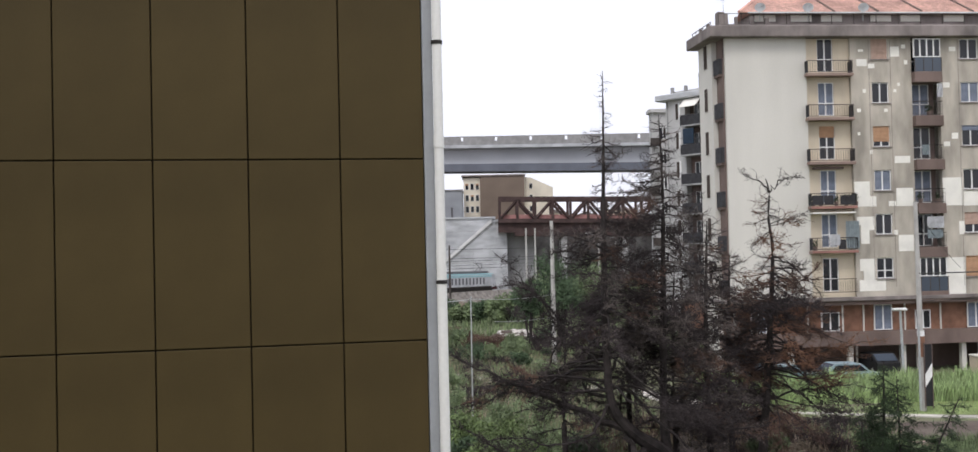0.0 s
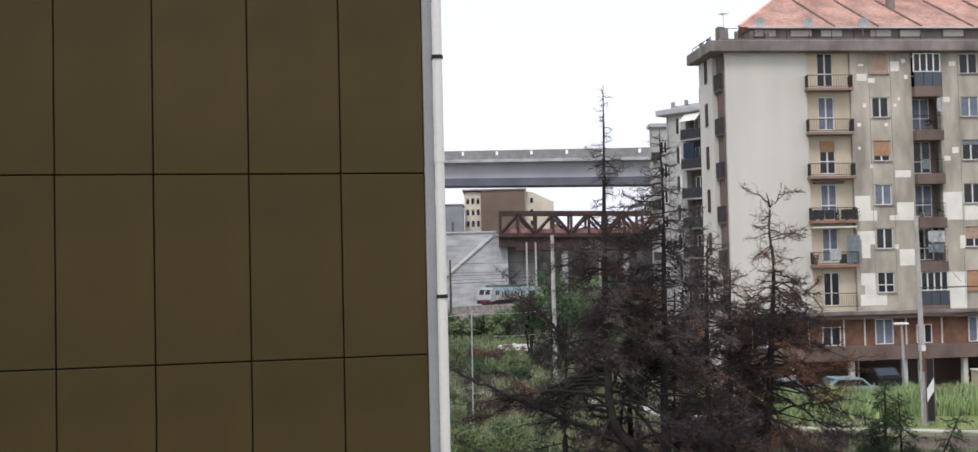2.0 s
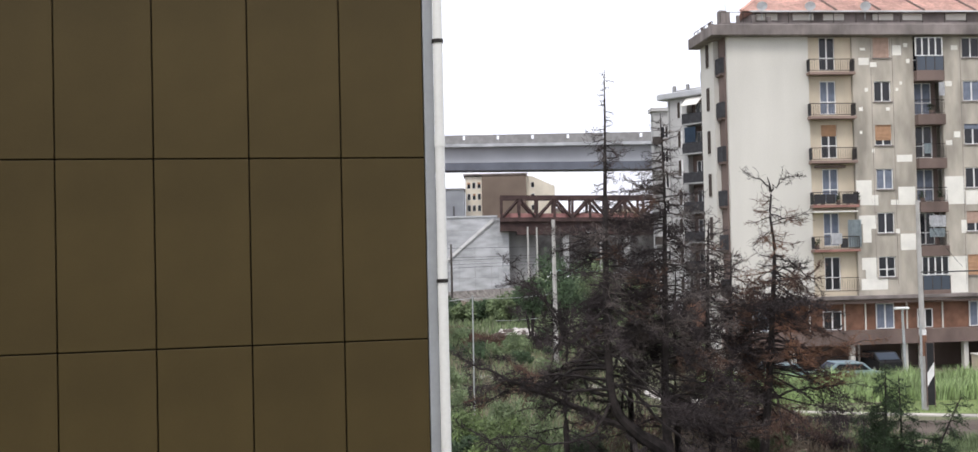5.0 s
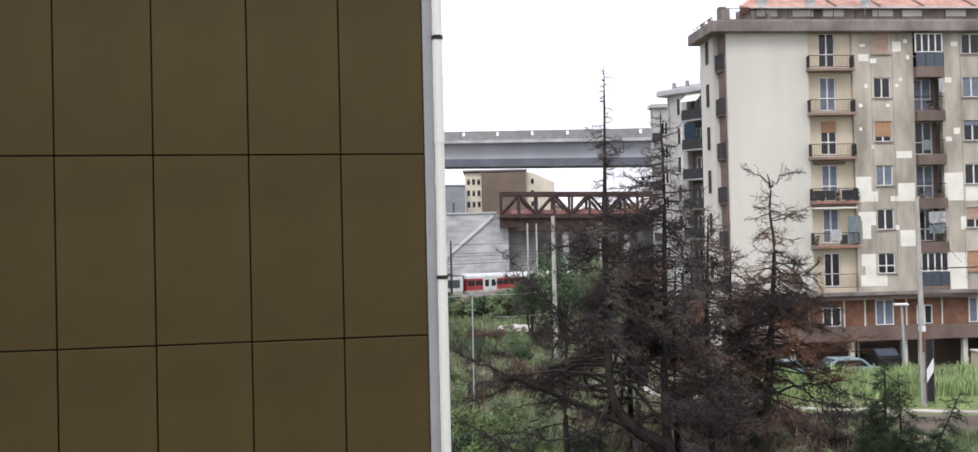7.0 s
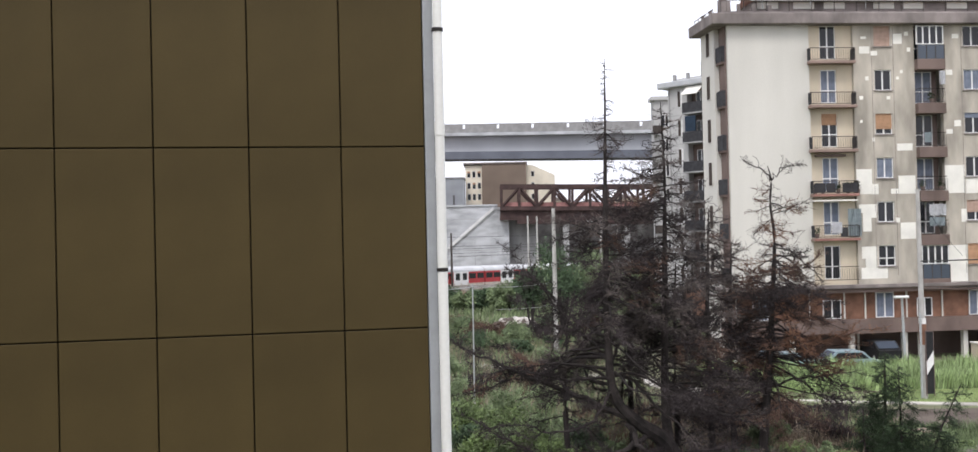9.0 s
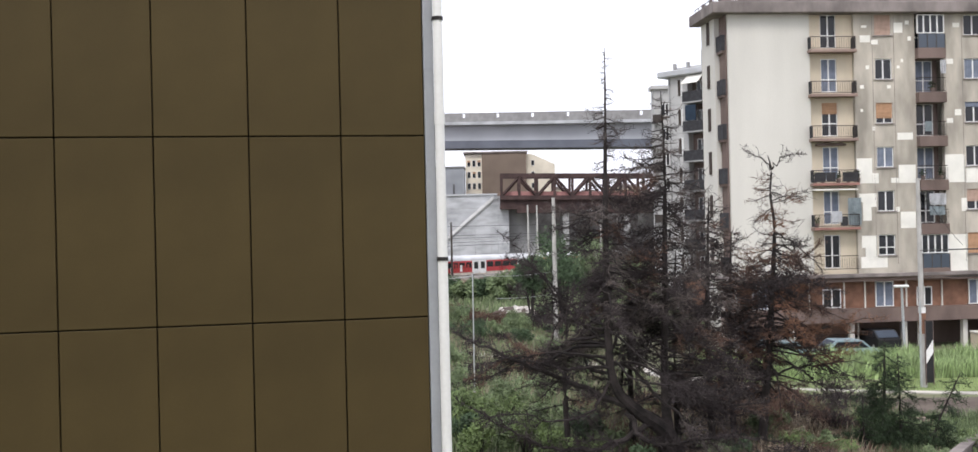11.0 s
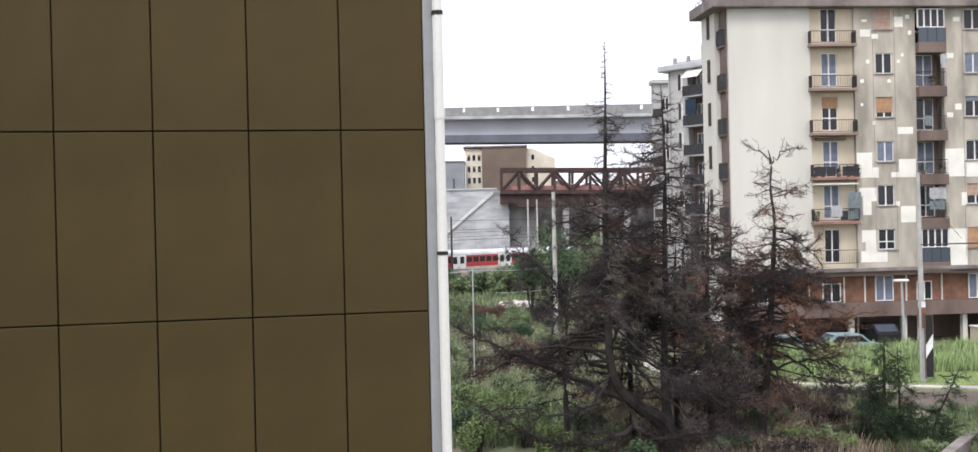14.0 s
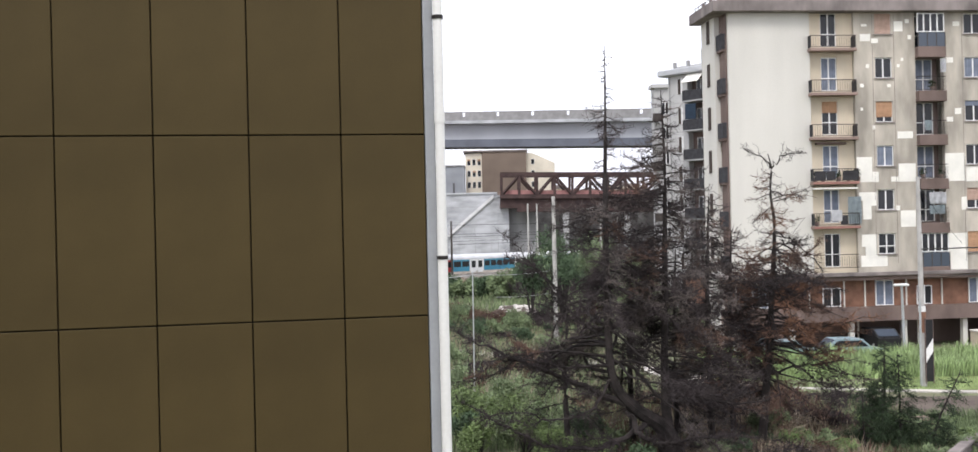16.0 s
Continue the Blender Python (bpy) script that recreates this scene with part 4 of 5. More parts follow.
def coach(paint, label, scrawl):
    """A 26.4 m coach: local x runs along the track, its leading end at 0."""
    c = thing("railway_coach", Matrix(), label, "railway coach", "coaches of the train")
    part("roof", shell(26.1, 1.40, 3.05, 3.3, 0.6), M_TROOF, c)
    zones = [(0.15, 4.6, paint), (4.6, 8.6, M_TWHITE), (8.6, 17.8, paint), (17.8, 21.8, M_TWHITE), (21.8, 26.25, paint)]
    for a, b, m in zones:
        side = part("side_section", boxes((a, b - 0.004, -1.42, 1.42, 1.25, 3.046)), m, c)
        if m is M_TWHITE:
            for d in (a + 0.3, a + 2.2):
                for s in (-1.45, 1.42):
                    dr = part("door", boxes((d, d + 1.5, s, s + 0.03, 1.0, 3.0)), M_TWHITE, c)
                    o = s - 0.012 if s < 0 else s + 0.03
                    part("door_window", boxes((d + 0.2, d + 1.3, o, o + 0.012, 1.75, 2.85)), M_GLASS, dr)
        else:
            k = 5 if b - a > 6 else 2
            for i in range(k):
                w = (b - a) / k
                x = a + w * i + 0.2
                for s in (-1.44, 1.42):
                    part("side_window", boxes((x, x + w - 0.4, s, s + 0.02, 1.95, 2.8)), M_GLASS, side)
    if scrawl:
        rnd = random.Random(scrawl)
        for i in range(12):
            x = 9.2 + 0.66 * i
            h = rnd.uniform(0.5, 1.3)
            part("paint_scrawl", boxes((x, x + rnd.uniform(0.25, 0.6), -1.452, -1.444, 1.4, 1.4 + h)), M_TREDD if i % 4 else M_TWHITE, c)
    part("skirt", boxes((0.15, 26.25, -1.38, 1.38, 0.85, 1.246)), M_TSKIRT, c, "grimy cream lower skirt")
    part("gangway", boxes((0.0, 0.15, -0.8, 0.8, 1.0, 3.3), (26.25, 26.4, -0.8, 0.8, 1.0, 3.3)), M_BLACK, c)
    for x in (3.7, 22.7):
        bogie(c, x)
    part("underframe", boxes((6.5, 20, -1.1, 1.1, 0.45, 0.846)), M_UNDER, c)
    return c


def pantograph(parent, x, z, up):
    top = 1.5 if up else 0.35
    part("pantograph", tubes(((x - 0.9, -0.4, z), (x + 0.5, -0.3, z + top * 0.55), 0.04), ((x - 0.9, 0.4, z), (x + 0.5, 0.3, z + top * 0.55), 0.04), ((x + 0.5, -0.3, z + top * 0.55), (x - 0.3, -0.5, z + top), 0.035), ((x + 0.5, 0.3, z + top * 0.55), (x - 0.3, 0.5, z + top), 0.035), ((x - 0.3, -0.9, z + top), (x - 0.3, 0.9, z + top), 0.04), sides=6), M_BLACK, parent)


def express_loco():
    e = thing("electric_locomotive", Matrix(), "white electric locomotive with dark stripe and black cab", "locomotive")
    part("body", boxes((1.1, 15.4, -1.5, 1.5, 1.1, 3.5), bevel=0.1), M_TWHITE, e)
    prof = [(0.0, 1.1), (1.096, 1.1), (1.096, 3.5), (0.75, 3.4), (0.3, 2.4), (0.0, 1.9)]
    nose = prism(prof, -1.4, 1.4)
    part("cab_nose", nose, M_TWHITE, e)
    cabg = prism([(-0.02, 1.9), (0.28, 2.45), (0.72, 3.36), (0.78, 3.3), (0.34, 2.36), (0.04, 1.88)], -1.2, 1.2)
    part("windscreen", cabg, M_GLASS, e)
    part("cab_face", boxes((-0.03, 0.0, -1.0, 1.0, 1.25, 1.8)), M_TGREEN, e)
    for s in (-1.53, 1.5):
        part("side_stripe", boxes((1.9, 14.6, s, s + 0.03, 1.75, 3.0)), M_TGREEN, e, "dark green-grey side stripe")
        part("cab_window", boxes((1.2, 1.75, s, s + 0.03, 2.2, 3.0)), M_GLASS, e)
    for s in (-0.9, 0.9):
        part("headlight", tubes(((-0.06, s, 1.6), (0.0, s, 1.6), 0.12), sides=10), M_WHITE, e)
        part("buffer", tubes(((-0.45, s, 1.05), (0.1, s, 1.05), 0.12), ((-0.5, s, 1.05), (-0.45, s, 1.05), 0.24), sides=10), M_UNDER, e)
    part("skirt", boxes((0.1, 15.4, -1.4, 1.4, 0.75, 1.096)), M_TSKIRT, e)
    part("roof", boxes((1.3, 15.2, -1.3, 1.3, 3.504, 3.75), bevel=0.08), M_GRILLE, e)
    for i in range(7):
        part("roof_equipment", boxes((2.0 + 1.8 * i, 3.0 + 1.8 * i, -0.8, 0.8, 3.75, 4.0 + 0.15 * (i % 2)), bevel=0.05), M_GRILLE if i % 2 else M_UNDER, e)
    pantograph(e, 4.0, 3.9, False)
    pantograph(e, 12.2, 3.9, True)
    part("end_frame", boxes((15.404, 15.8, -1.3, 1.3, 0.9, 3.6)), M_BLACK, e)
    for x in (3.4, 12.4):
        bogie(e, x)
    return e


def freight_loco():
    """The grey locomotive whose near end, at x = 0, looks back towards the viewpoint."""
    e = thing("electric_locomotive", Matrix(), "grey electric locomotive with teal roof edge and red beam", "locomotive")
    part("body", boxes((1.3, 17.0, -1.45, 1.45, 1.15, 3.35), bevel=0.06), M_LGREY, e)
    for s in (0, 1):
        cab = prism([(0.0, 1.15), (1.3, 1.15), (1.3, 3.45), (0.55, 3.45), (0.15, 2.3)], -1.4, 1.4)
        if s:
            cab.transform(Matrix.Translation((18.3, 0, 0)) @ Matrix.Rotation(radians(180), 4, "Z"))
        cb = part("cab", cab, M_LGREY, e)
        sg, off = (1, 0) if not s else (-1, 18.3)
        for y0 in (-1.15, 0.1):
            g = prism([(0.14, 2.35), (0.5, 3.3), (0.6, 3.3), (0.24, 2.3)], y0, y0 + 1.05)
            if s:
                g.transform(Matrix.Translation((18.3, 0, 0)) @ Matrix.Rotation(radians(180), 4, "Z"))
            part("windscreen", g, M_GLASS, cb)
        x0, x1 = sorted((off + sg * -0.12, off + sg * 0.35))
        beam = part("buffer_beam", boxes((x0, x1, -1.4, 1.4, 0.75, 1.45)), M_LRED, e, "dull red buffer beam")
        for y in (-0.9, 0.9):
            part("buffer", tubes(((off - sg * 0.1, y, 1.05), (off - sg * 0.55, y, 1.05), 0.16, 0.22), sides=10), M_UNDER, beam)
    part("roof", boxes((0.7, 17.6, -1.25, 1.25, 3.354, 3.62), bevel=0.1), M_LTEAL, e, "pale teal roof edge")
    part("roof_housing", boxes((1.8, 16.6, -1.0, 1.0, 3.62, 4.05), bevel=0.12), M_GRILLE, e, "dark grey roof housing")
    for s in (-1.47, 1.45):
        part("top_stripe", boxes((1.5, 16.8, s, s + 0.02, 3.0, 3.3)), M_LTEAL, e)
        for i in range(11):
            x = 3.6 + 1.05 * i
            part("louvre", boxes((x, x + 0.46, s, s + 0.02, 1.75, 2.85)), M_GRILLE, e)
        for x in (1.6, 2.3):
            part("cab_window", boxes((x, x + 0.5, s, s + 0.02, 2.3, 3.0)), M_GLASS, e)
        part("lower_stripe", boxes((1.5, 16.8, s, s + 0.015, 1.15, 1.4)), M_UNDER, e)
    pantograph(e, 3.0, 3.9, False)
    pantograph(e, 15.0, 3.9, True)
    part("underframe", boxes((1.0, 17.3, -1.2, 1.2, 0.6, 1.146)), M_UNDER, e)
    for x in (3.2, 9.1, 15.0):
        bogie(e, x)
    return e


LOCO_GREY = freight_loco()
LOCO_WHITE = express_loco()
for o in LOCO_WHITE.children:
    # the long six-window body: everything but the wheels is 1.22 times the short type
    if o.name.startswith("bogie"):
        o.location.x *= 1.22
    else:
        o.data.transform(Matrix.Diagonal((1.22, 1, 1, 1)))
red = coach(M_TRED, "red and white railway coach with a pale roof", 0)
red_scrawled = coach(M_TRED, "red and white railway coach with scrawled paint", 3)
blue = coach(M_TBLUE, "light blue and white railway coach", 0)
COACHES = [red, red_scrawled] + [copy_thing((red, red_scrawled)[i % 2], Matrix()) for i in range(2, 8)] + [blue, copy_thing(blue, Matrix())]


# ---- trees, shrubs and grasses ----
def prisms(segs, sides=3):
    """Many tapered twigs (start, end, start radius, end radius) as one mesh."""
    if not segs:
        return [], [], []
    a, b = np.array([s[0] for s in segs], float), np.array([s[1] for s in segs], float)
    ra, rb = np.array([s[2] for s in segs], float), np.array([s[3] for s in segs], float)
    d = b - a
    d /= np.maximum(np.linalg.norm(d, axis=1, keepdims=True), 1e-6)
    ref = np.where(np.abs(d[:, 2:3]) > 0.9, [[1.0, 0, 0]], [[0, 0, 1.0]])
    u = np.cross(d, ref)
    u /= np.linalg.norm(u, axis=1, keepdims=True)
    v = np.cross(d, u)
    rings = []
    for base, r in ((a, ra), (b, rb)):
        for i in range(sides):
            t = 2 * math.pi * i / sides
            rings.append(base + r[:, None] * (math.cos(t) * u + math.sin(t) * v))
    verts = np.stack(rings, 1).reshape(-1, 3)
    faces = []
    for k in range(len(segs)):
        o = k * 2 * sides
        for i in range(sides):
            j = (i + 1) % sides
            faces.append((o + i, o + j, o + sides + j, o + sides + i))
    return verts.tolist(), [], faces


def tapered(segs, sides=5):
    """One bent, tapered limb as a connected tube."""
    pts = [segs[0][0]] + [s[1] for s in segs]
    rad = [segs[0][2]] + [s[3] for s in segs]
    verts, faces = [], []
    for k, (p, r) in enumerate(zip(pts, rad)):
        q = (pts[min(k + 1, len(pts) - 1)] - pts[max(k - 1, 0)]).to_track_quat("Z", "Y")
        verts.extend(tuple(p + q @ Vector((r * math.cos(2 * math.pi * i / sides), r * math.sin(2 * math.pi * i / sides), 0))) for i in range(sides))
        if k:
            o = (k - 1) * sides
            faces.extend((o + i, o + (i + 1) % sides, o + sides + (i + 1) % sides, o + sides + i) for i in range(sides))
    return verts, [], faces


def curve_at(path, z):
    for p, q in zip(path, path[1:]):
        if p[2] <= z <= q[2]:
            f = (z - p[2]) / max(1e-6, q[2] - p[2])
            return Vector(p).lerp(Vector(q), f)
    return Vector(path[-1])


def smooth(path, steps):
    """Points of a smooth curve through the given ones."""
    pts = []
    for i in range(len(path) - 1):
        p0, p1, p2, p3 = (Vector(path[max(0, min(len(path) - 1, k))]) for k in (i - 1, i, i + 1, i + 2))
        for f in (j / steps for j in range(steps)):
            pts.append(0.5 * (2 * p1 + (p2 - p0) * f + (2 * p0 - 5 * p1 + 4 * p2 - p3) * f * f + (3 * p1 - p0 - 3 * p2 + p3) * f ** 3))
    return pts + [Vector(path[-1])]


def stem(path, radii, sides=9):
    """A smooth tapered stem through the given points."""
    pts = smooth(path, 5)
    rad = [radii[i] + (radii[i + 1] - radii[i]) * j / 5 for i in range(len(path) - 1) for j in range(5)] + [radii[-1]]
    bm = bmesh.new()
    rings = []
    for k, (p, r) in enumerate(zip(pts, rad)):
        d = (pts[min(k + 1, len(pts) - 1)] - pts[max(k - 1, 0)]).normalized()
        q = d.to_track_quat("Z", "Y")
        rings.append([bm.verts.new(p + q @ Vector((math.cos(2 * math.pi * i / sides), math.sin(2 * math.pi * i / sides), 0)) * r * (1 + 0.18 * noise.noise(p * 1.7 + Vector((i * 0.9, 0, 0))))) for i in range(sides)])
    for r0, r1 in zip(rings, rings[1:]):
        for i in range(sides):
            bm.faces.new((r0[i], r0[(i + 1) % sides], r1[(i + 1) % sides], r1[i]))
    bm.faces.new(rings[-1]), bm.faces.new(rings[0][::-1])
    return bm


def spray(rnd, pts, length, density, fine, bare, hang):
    """Side twigs, in all directions, along a bough that runs through pts."""
    twigs, k = [], len(pts) - 1
    n = max(2, int(length * density))
    for i in range(n):
        f = bare + (1 - bare) * (i + rnd.random()) / n
        j = min(k - 1, int(f * k))
        c = pts[j].lerp(pts[j + 1], f * k - j)
        ax = (pts[j + 1] - pts[j]).normalized()
        side = ax.cross(Vector((0, 0, 1))).normalized() * (1 if i % 2 else -1)
        td = (ax * rnd.uniform(0.1, 0.9) + side * rnd.uniform(0.2, 1.0) + Vector((0, 0, rnd.gauss(0.05, 0.5)))).normalized()
        tl = min(0.6, length * 0.28) * (1.15 - f) * rnd.uniform(0.35, 1.5) + 0.09
        e = c + td * tl * 0.55
        e2 = e + (td + Vector((rnd.gauss(0, 0.4), rnd.gauss(0, 0.4), rnd.gauss(-hang, 0.4)))).normalized() * tl * 0.5
        twigs.append((c, e, 0.011, 0.008)), twigs.append((e, e2, 0.008, 0.004))
        for _ in range(int(tl * fine + rnd.random())):
            g = rnd.random()
            s = c.lerp(e, g * 1.6) if g < 0.62 else e.lerp(e2, (g - 0.62) / 0.38)
            td2 = (td * rnd.uniform(0.0, 0.8) + Vector((rnd.gauss(0, 0.7), rnd.gauss(0, 0.7), rnd.gauss(-hang, 0.6)))).normalized()
            twigs.append((s, s + td2 * rnd.uniform(0.08, 0.32), 0.0085, 0.004))
    return twigs


def wander(rnd, start, way, length, droop, loose):
    """Points of a crooked bough: it sags first and lifts towards its tip."""
    k = max(4, int(length / 0.28))
    p, d = Vector(start), way.normalized()
    pts = [p.copy()]
    for i in range(k):
        f = (i + 1) / k
        d = (d + Vector((rnd.gauss(0, loose), rnd.gauss(0, loose), rnd.gauss(0, loose * 0.7) - droop * (0.6 - f) / k * 3))).normalized()
        p = p + d * length / k
        pts.append(p.copy())
    return pts


def clothed(rnd, pts, thick, density, fine, hang=0.0, bare=None):
    """A bough through pts: its axis as segments, and its forks and twigs."""
    length, k = sum((q - p).length for p, q in zip(pts, pts[1:])), len(pts) - 1
    bare = min(0.4, 0.06 * length + 0.06) if bare is None else bare
    axis = [(pts[i], pts[i + 1], thick * (1 - i / k) + 0.006, thick * (1 - (i + 1) / k) + 0.005) for i in range(k)]
    twigs = spray(rnd, pts, length, density * 0.7, fine, bare, hang)
    for i in range(int(length * 1.3) if length > 1.0 else 0):
        f = rnd.uniform(max(0.15, bare * 0.8), 0.92)
        j = min(k - 1, int(f * k))
        ax = (pts[j + 1] - pts[j]).normalized()
        side = ax.cross(Vector((0, 0, 1))).normalized() * rnd.choice((-1, 1))
        fl = min(1.7, length * 0.42) * (1.2 - f) * rnd.uniform(0.6, 1.3) + 0.15
        fork = wander(rnd, pts[j].lerp(pts[j + 1], f * k - j), ax + side * rnd.uniform(0.4, 1.3) + Vector((0, 0, rnd.gauss(0.02, 0.35))), fl, 0.7, 0.2)
        m = len(fork) - 1
        r = 0.006 + 0.006 * fl
        twigs.extend((fork[q], fork[q + 1], r * (1 - q / m) + 0.004, r * (1 - (q + 1) / m) + 0.004) for q in range(m))
        twigs.extend(spray(rnd, fork, fl, density, fine, 0.1, hang))
    return axis, twigs


def reach(table, z):
    for (z0, r0), (z1, r1) in zip(table, table[1:]):
        if z0 <= z <= z1:
            return r0 + (r1 - r0) * (z - z0) / (z1 - z0)
    return table[-1][1]


def conifer(label, seed, stems, materials, rust=0.0, density=12, fine=10, rise=(-0.15, 0.5), category="tree", group="", name="dead_conifer", lean=None, limbs=(), hang=0.0, loose=0.17):
    """stems: (path, radii, reach by height, boughs by height span). Each bough axis is a part, each stem's twigs another.
    limbs: (path, thickness, rusty) of single large boughs."""
    rnd = random.Random(seed)
    base = Vector(stems[0][0][0])
    tree = thing(name, Matrix.Translation(base), label, category, group)
    back = Matrix.Translation(-base)
    for path, radii, table, spans in stems:
        part("trunk", stem(path, radii), materials[0], tree, "", back)
        plain, rusty, pale = [], [], []
        for z0, z1, n, *aim in spans:
            for i in range(n):
                z = z0 + (z1 - z0) * (i + rnd.random()) / n
                s = curve_at(path, z)
                az = rnd.gauss(*aim[0]) if aim else rnd.uniform(0, 2 * math.pi)
                length = reach(table, z) * rnd.uniform(0.55, 1.12)
                if lean:
                    length *= 1 + lean * math.cos(az)
                way = Vector((math.cos(az), math.sin(az), rnd.uniform(*rise)))
                axis, twigs = clothed(rnd, wander(rnd, s, way, length, 1.1, loose), 0.010 + 0.0075 * length, density, fine, hang)
                part("limb", tapered(axis), materials[0], tree, "", back)
                (rusty if rnd.random() < rust else pale if materials[3] and rnd.random() < 0.38 else plain).extend(twigs)
        for line, thick, red in (limbs if path is stems[0][0] else ()):
            pts = [p + Vector((rnd.gauss(0, 0.05), rnd.gauss(0, 0.05), rnd.gauss(0, 0.04))) for p in smooth(line, 5)]
            axis, twigs = clothed(rnd, pts, thick, density * (1.7 if thick > 0.09 else 1.0 if thick > 0.045 else 0.6), fine * (1 if thick > 0.045 else 0.6), hang, 0.22)
            part("limb", tapered(axis, 7), materials[0], tree, "", back)
            (rusty if red else plain).extend(twigs)
        tagged(part("dead_foliage", prisms(plain), materials[1], tree, "", back), kind="stuff")
        if pale:
            tagged(part("grey_foliage", prisms(pale), materials[3], tree, "weathered grey bare twigs", back), kind="stuff")
        if rusty:
            tagged(part("rusty_foliage", prisms(rusty), materials[2], tree, "rust-brown dead needles", back), kind="stuff")
    return tree


DEAD = (M_BARK, M_TWIG, M_RUSTTWIG, M_TWIGP)
A_PATH = [(6.62, 41, -0.3), (6.55, 41, 0.7), (6.2, 40.9, 1.5), (5.2, 40.7, 2.25), (4.45, 40.6, 3.2), (4.25, 40.6, 5.0), (4.28, 40.9, 9.5), (4.36, 41, 13), (4.4, 41, 15.75)]
A_RAD = [0.52, 0.46, 0.34, 0.25, 0.18, 0.15, 0.10, 0.05, 0.008]
A_REACH = [(0, 6.2), (3.0, 8.0), (5.2, 7.0), (6.0, 5.2), (7.0, 3.7), (8.3, 3.1), (9.3, 2.6), (10.2, 1.7), (11.0, 0.75), (12.0, 0.55), (12.6, 1.15), (13.1, 1.0), (13.8, 0.35), (15.7, 0.12)]
B_PATH = [(6.5, 41, 1.0), (6.42, 41.3, 3.0), (6.5, 41.3, 7.0), (6.58, 41.3, 11), (6.5, 41.3, 14.1)]
B_RAD = [0.26, 0.17, 0.11, 0.06, 0.012]
B_REACH = [(0, 3.8), (3, 3.8), (5.5, 3.3), (8, 2.7), (10, 2.4), (11.3, 1.9), (12.6, 1.15), (14.1, 0.15)]
A_LIMBS = [
    ([(4.9, 40.7, 2.35), (3.4, 40.4, 3.1), (1.3, 40.0, 4.0), (-0.2, 39.8, 4.7), (-1.7, 39.6, 5.5)], 0.14, False),
    ([(5.7, 40.7, 1.75), (4.6, 40.2, 1.2), (3.2, 39.9, 0.95), (1.8, 39.7, 1.15), (0.2, 39.5, 2.0), (-1.5, 39.4, 3.0)], 0.12, False),
    ([(4.35, 40.7, 4.6), (3.2, 40.5, 5.6), (2.1, 40.4, 6.9), (1.2, 40.3, 8.0), (0.5, 40.3, 8.9)], 0.05, False),
    ([(4.3, 40.6, 3.9), (2.6, 40.0, 3.9), (0.9, 39.6, 4.4), (-0.6, 39.4, 4.2)], 0.06, False),
    ([(5.0, 40.7, 2.2), (5.2, 40.2, 1.5), (5.9, 39.8, 1.1), (6.8, 39.4, 1.3), (8.6, 39.0, 1.5), (10.2, 38.8, 1.3)], 0.12, False),
    ([(6.45, 41.2, 2.6), (7.4, 40.8, 2.7), (8.8, 40.4, 2.4), (10.4, 40.2, 2.6)], 0.10, False),
    ([(4.35, 40.7, 5.2), (3.0, 40.4, 5.6), (1.6, 40.0, 6.3), (0.9, 39.8, 6.9)], 0.05, False),
    ([(4.3, 40.6, 3.4), (3.5, 39.6, 2.5), (2.2, 38.9, 2.2), (0.8, 38.5, 2.6), (-0.8, 38.2, 2.4)], 0.06, False),
]
conifer("tall dead two-stemmed conifer with bare dark brown twigs", 5, [
    (A_PATH, A_RAD, A_REACH, [(3.4, 6.0, 14, (1.6, 1.3)), (3.8, 6.0, 6), (6.0, 9.8, 52), (9.8, 12.0, 22), (12.0, 13.2, 18), (13.2, 15.6, 22)]),
    (B_PATH, B_RAD, B_REACH, [(2.4, 5.0, 26, (0.7, 0.9)), (4.6, 6.4, 20), (6.0, 11.0, 74), (11.0, 13.9, 36)]),
], DEAD, rust=0.07, limbs=A_LIMBS)
C_PATH = [(10.6, 44, -0.3), (10.9, 44, 2.5), (11.25, 44, 6.8), (11.35, 44, 8.9), (11.22, 44, 10.2), (11.28, 44, 11.2), (11.15, 44, 11.75)]
C_RAD = [0.22, 0.16, 0.10, 0.065, 0.05, 0.035, 0.015]
C_REACH = [(0, 2.6), (3, 3.3), (5.0, 3.7), (6.8, 2.9), (8.0, 2.1), (9.4, 1.6), (10.6, 1.3), (11.4, 1.35), (11.9, 1.2)]
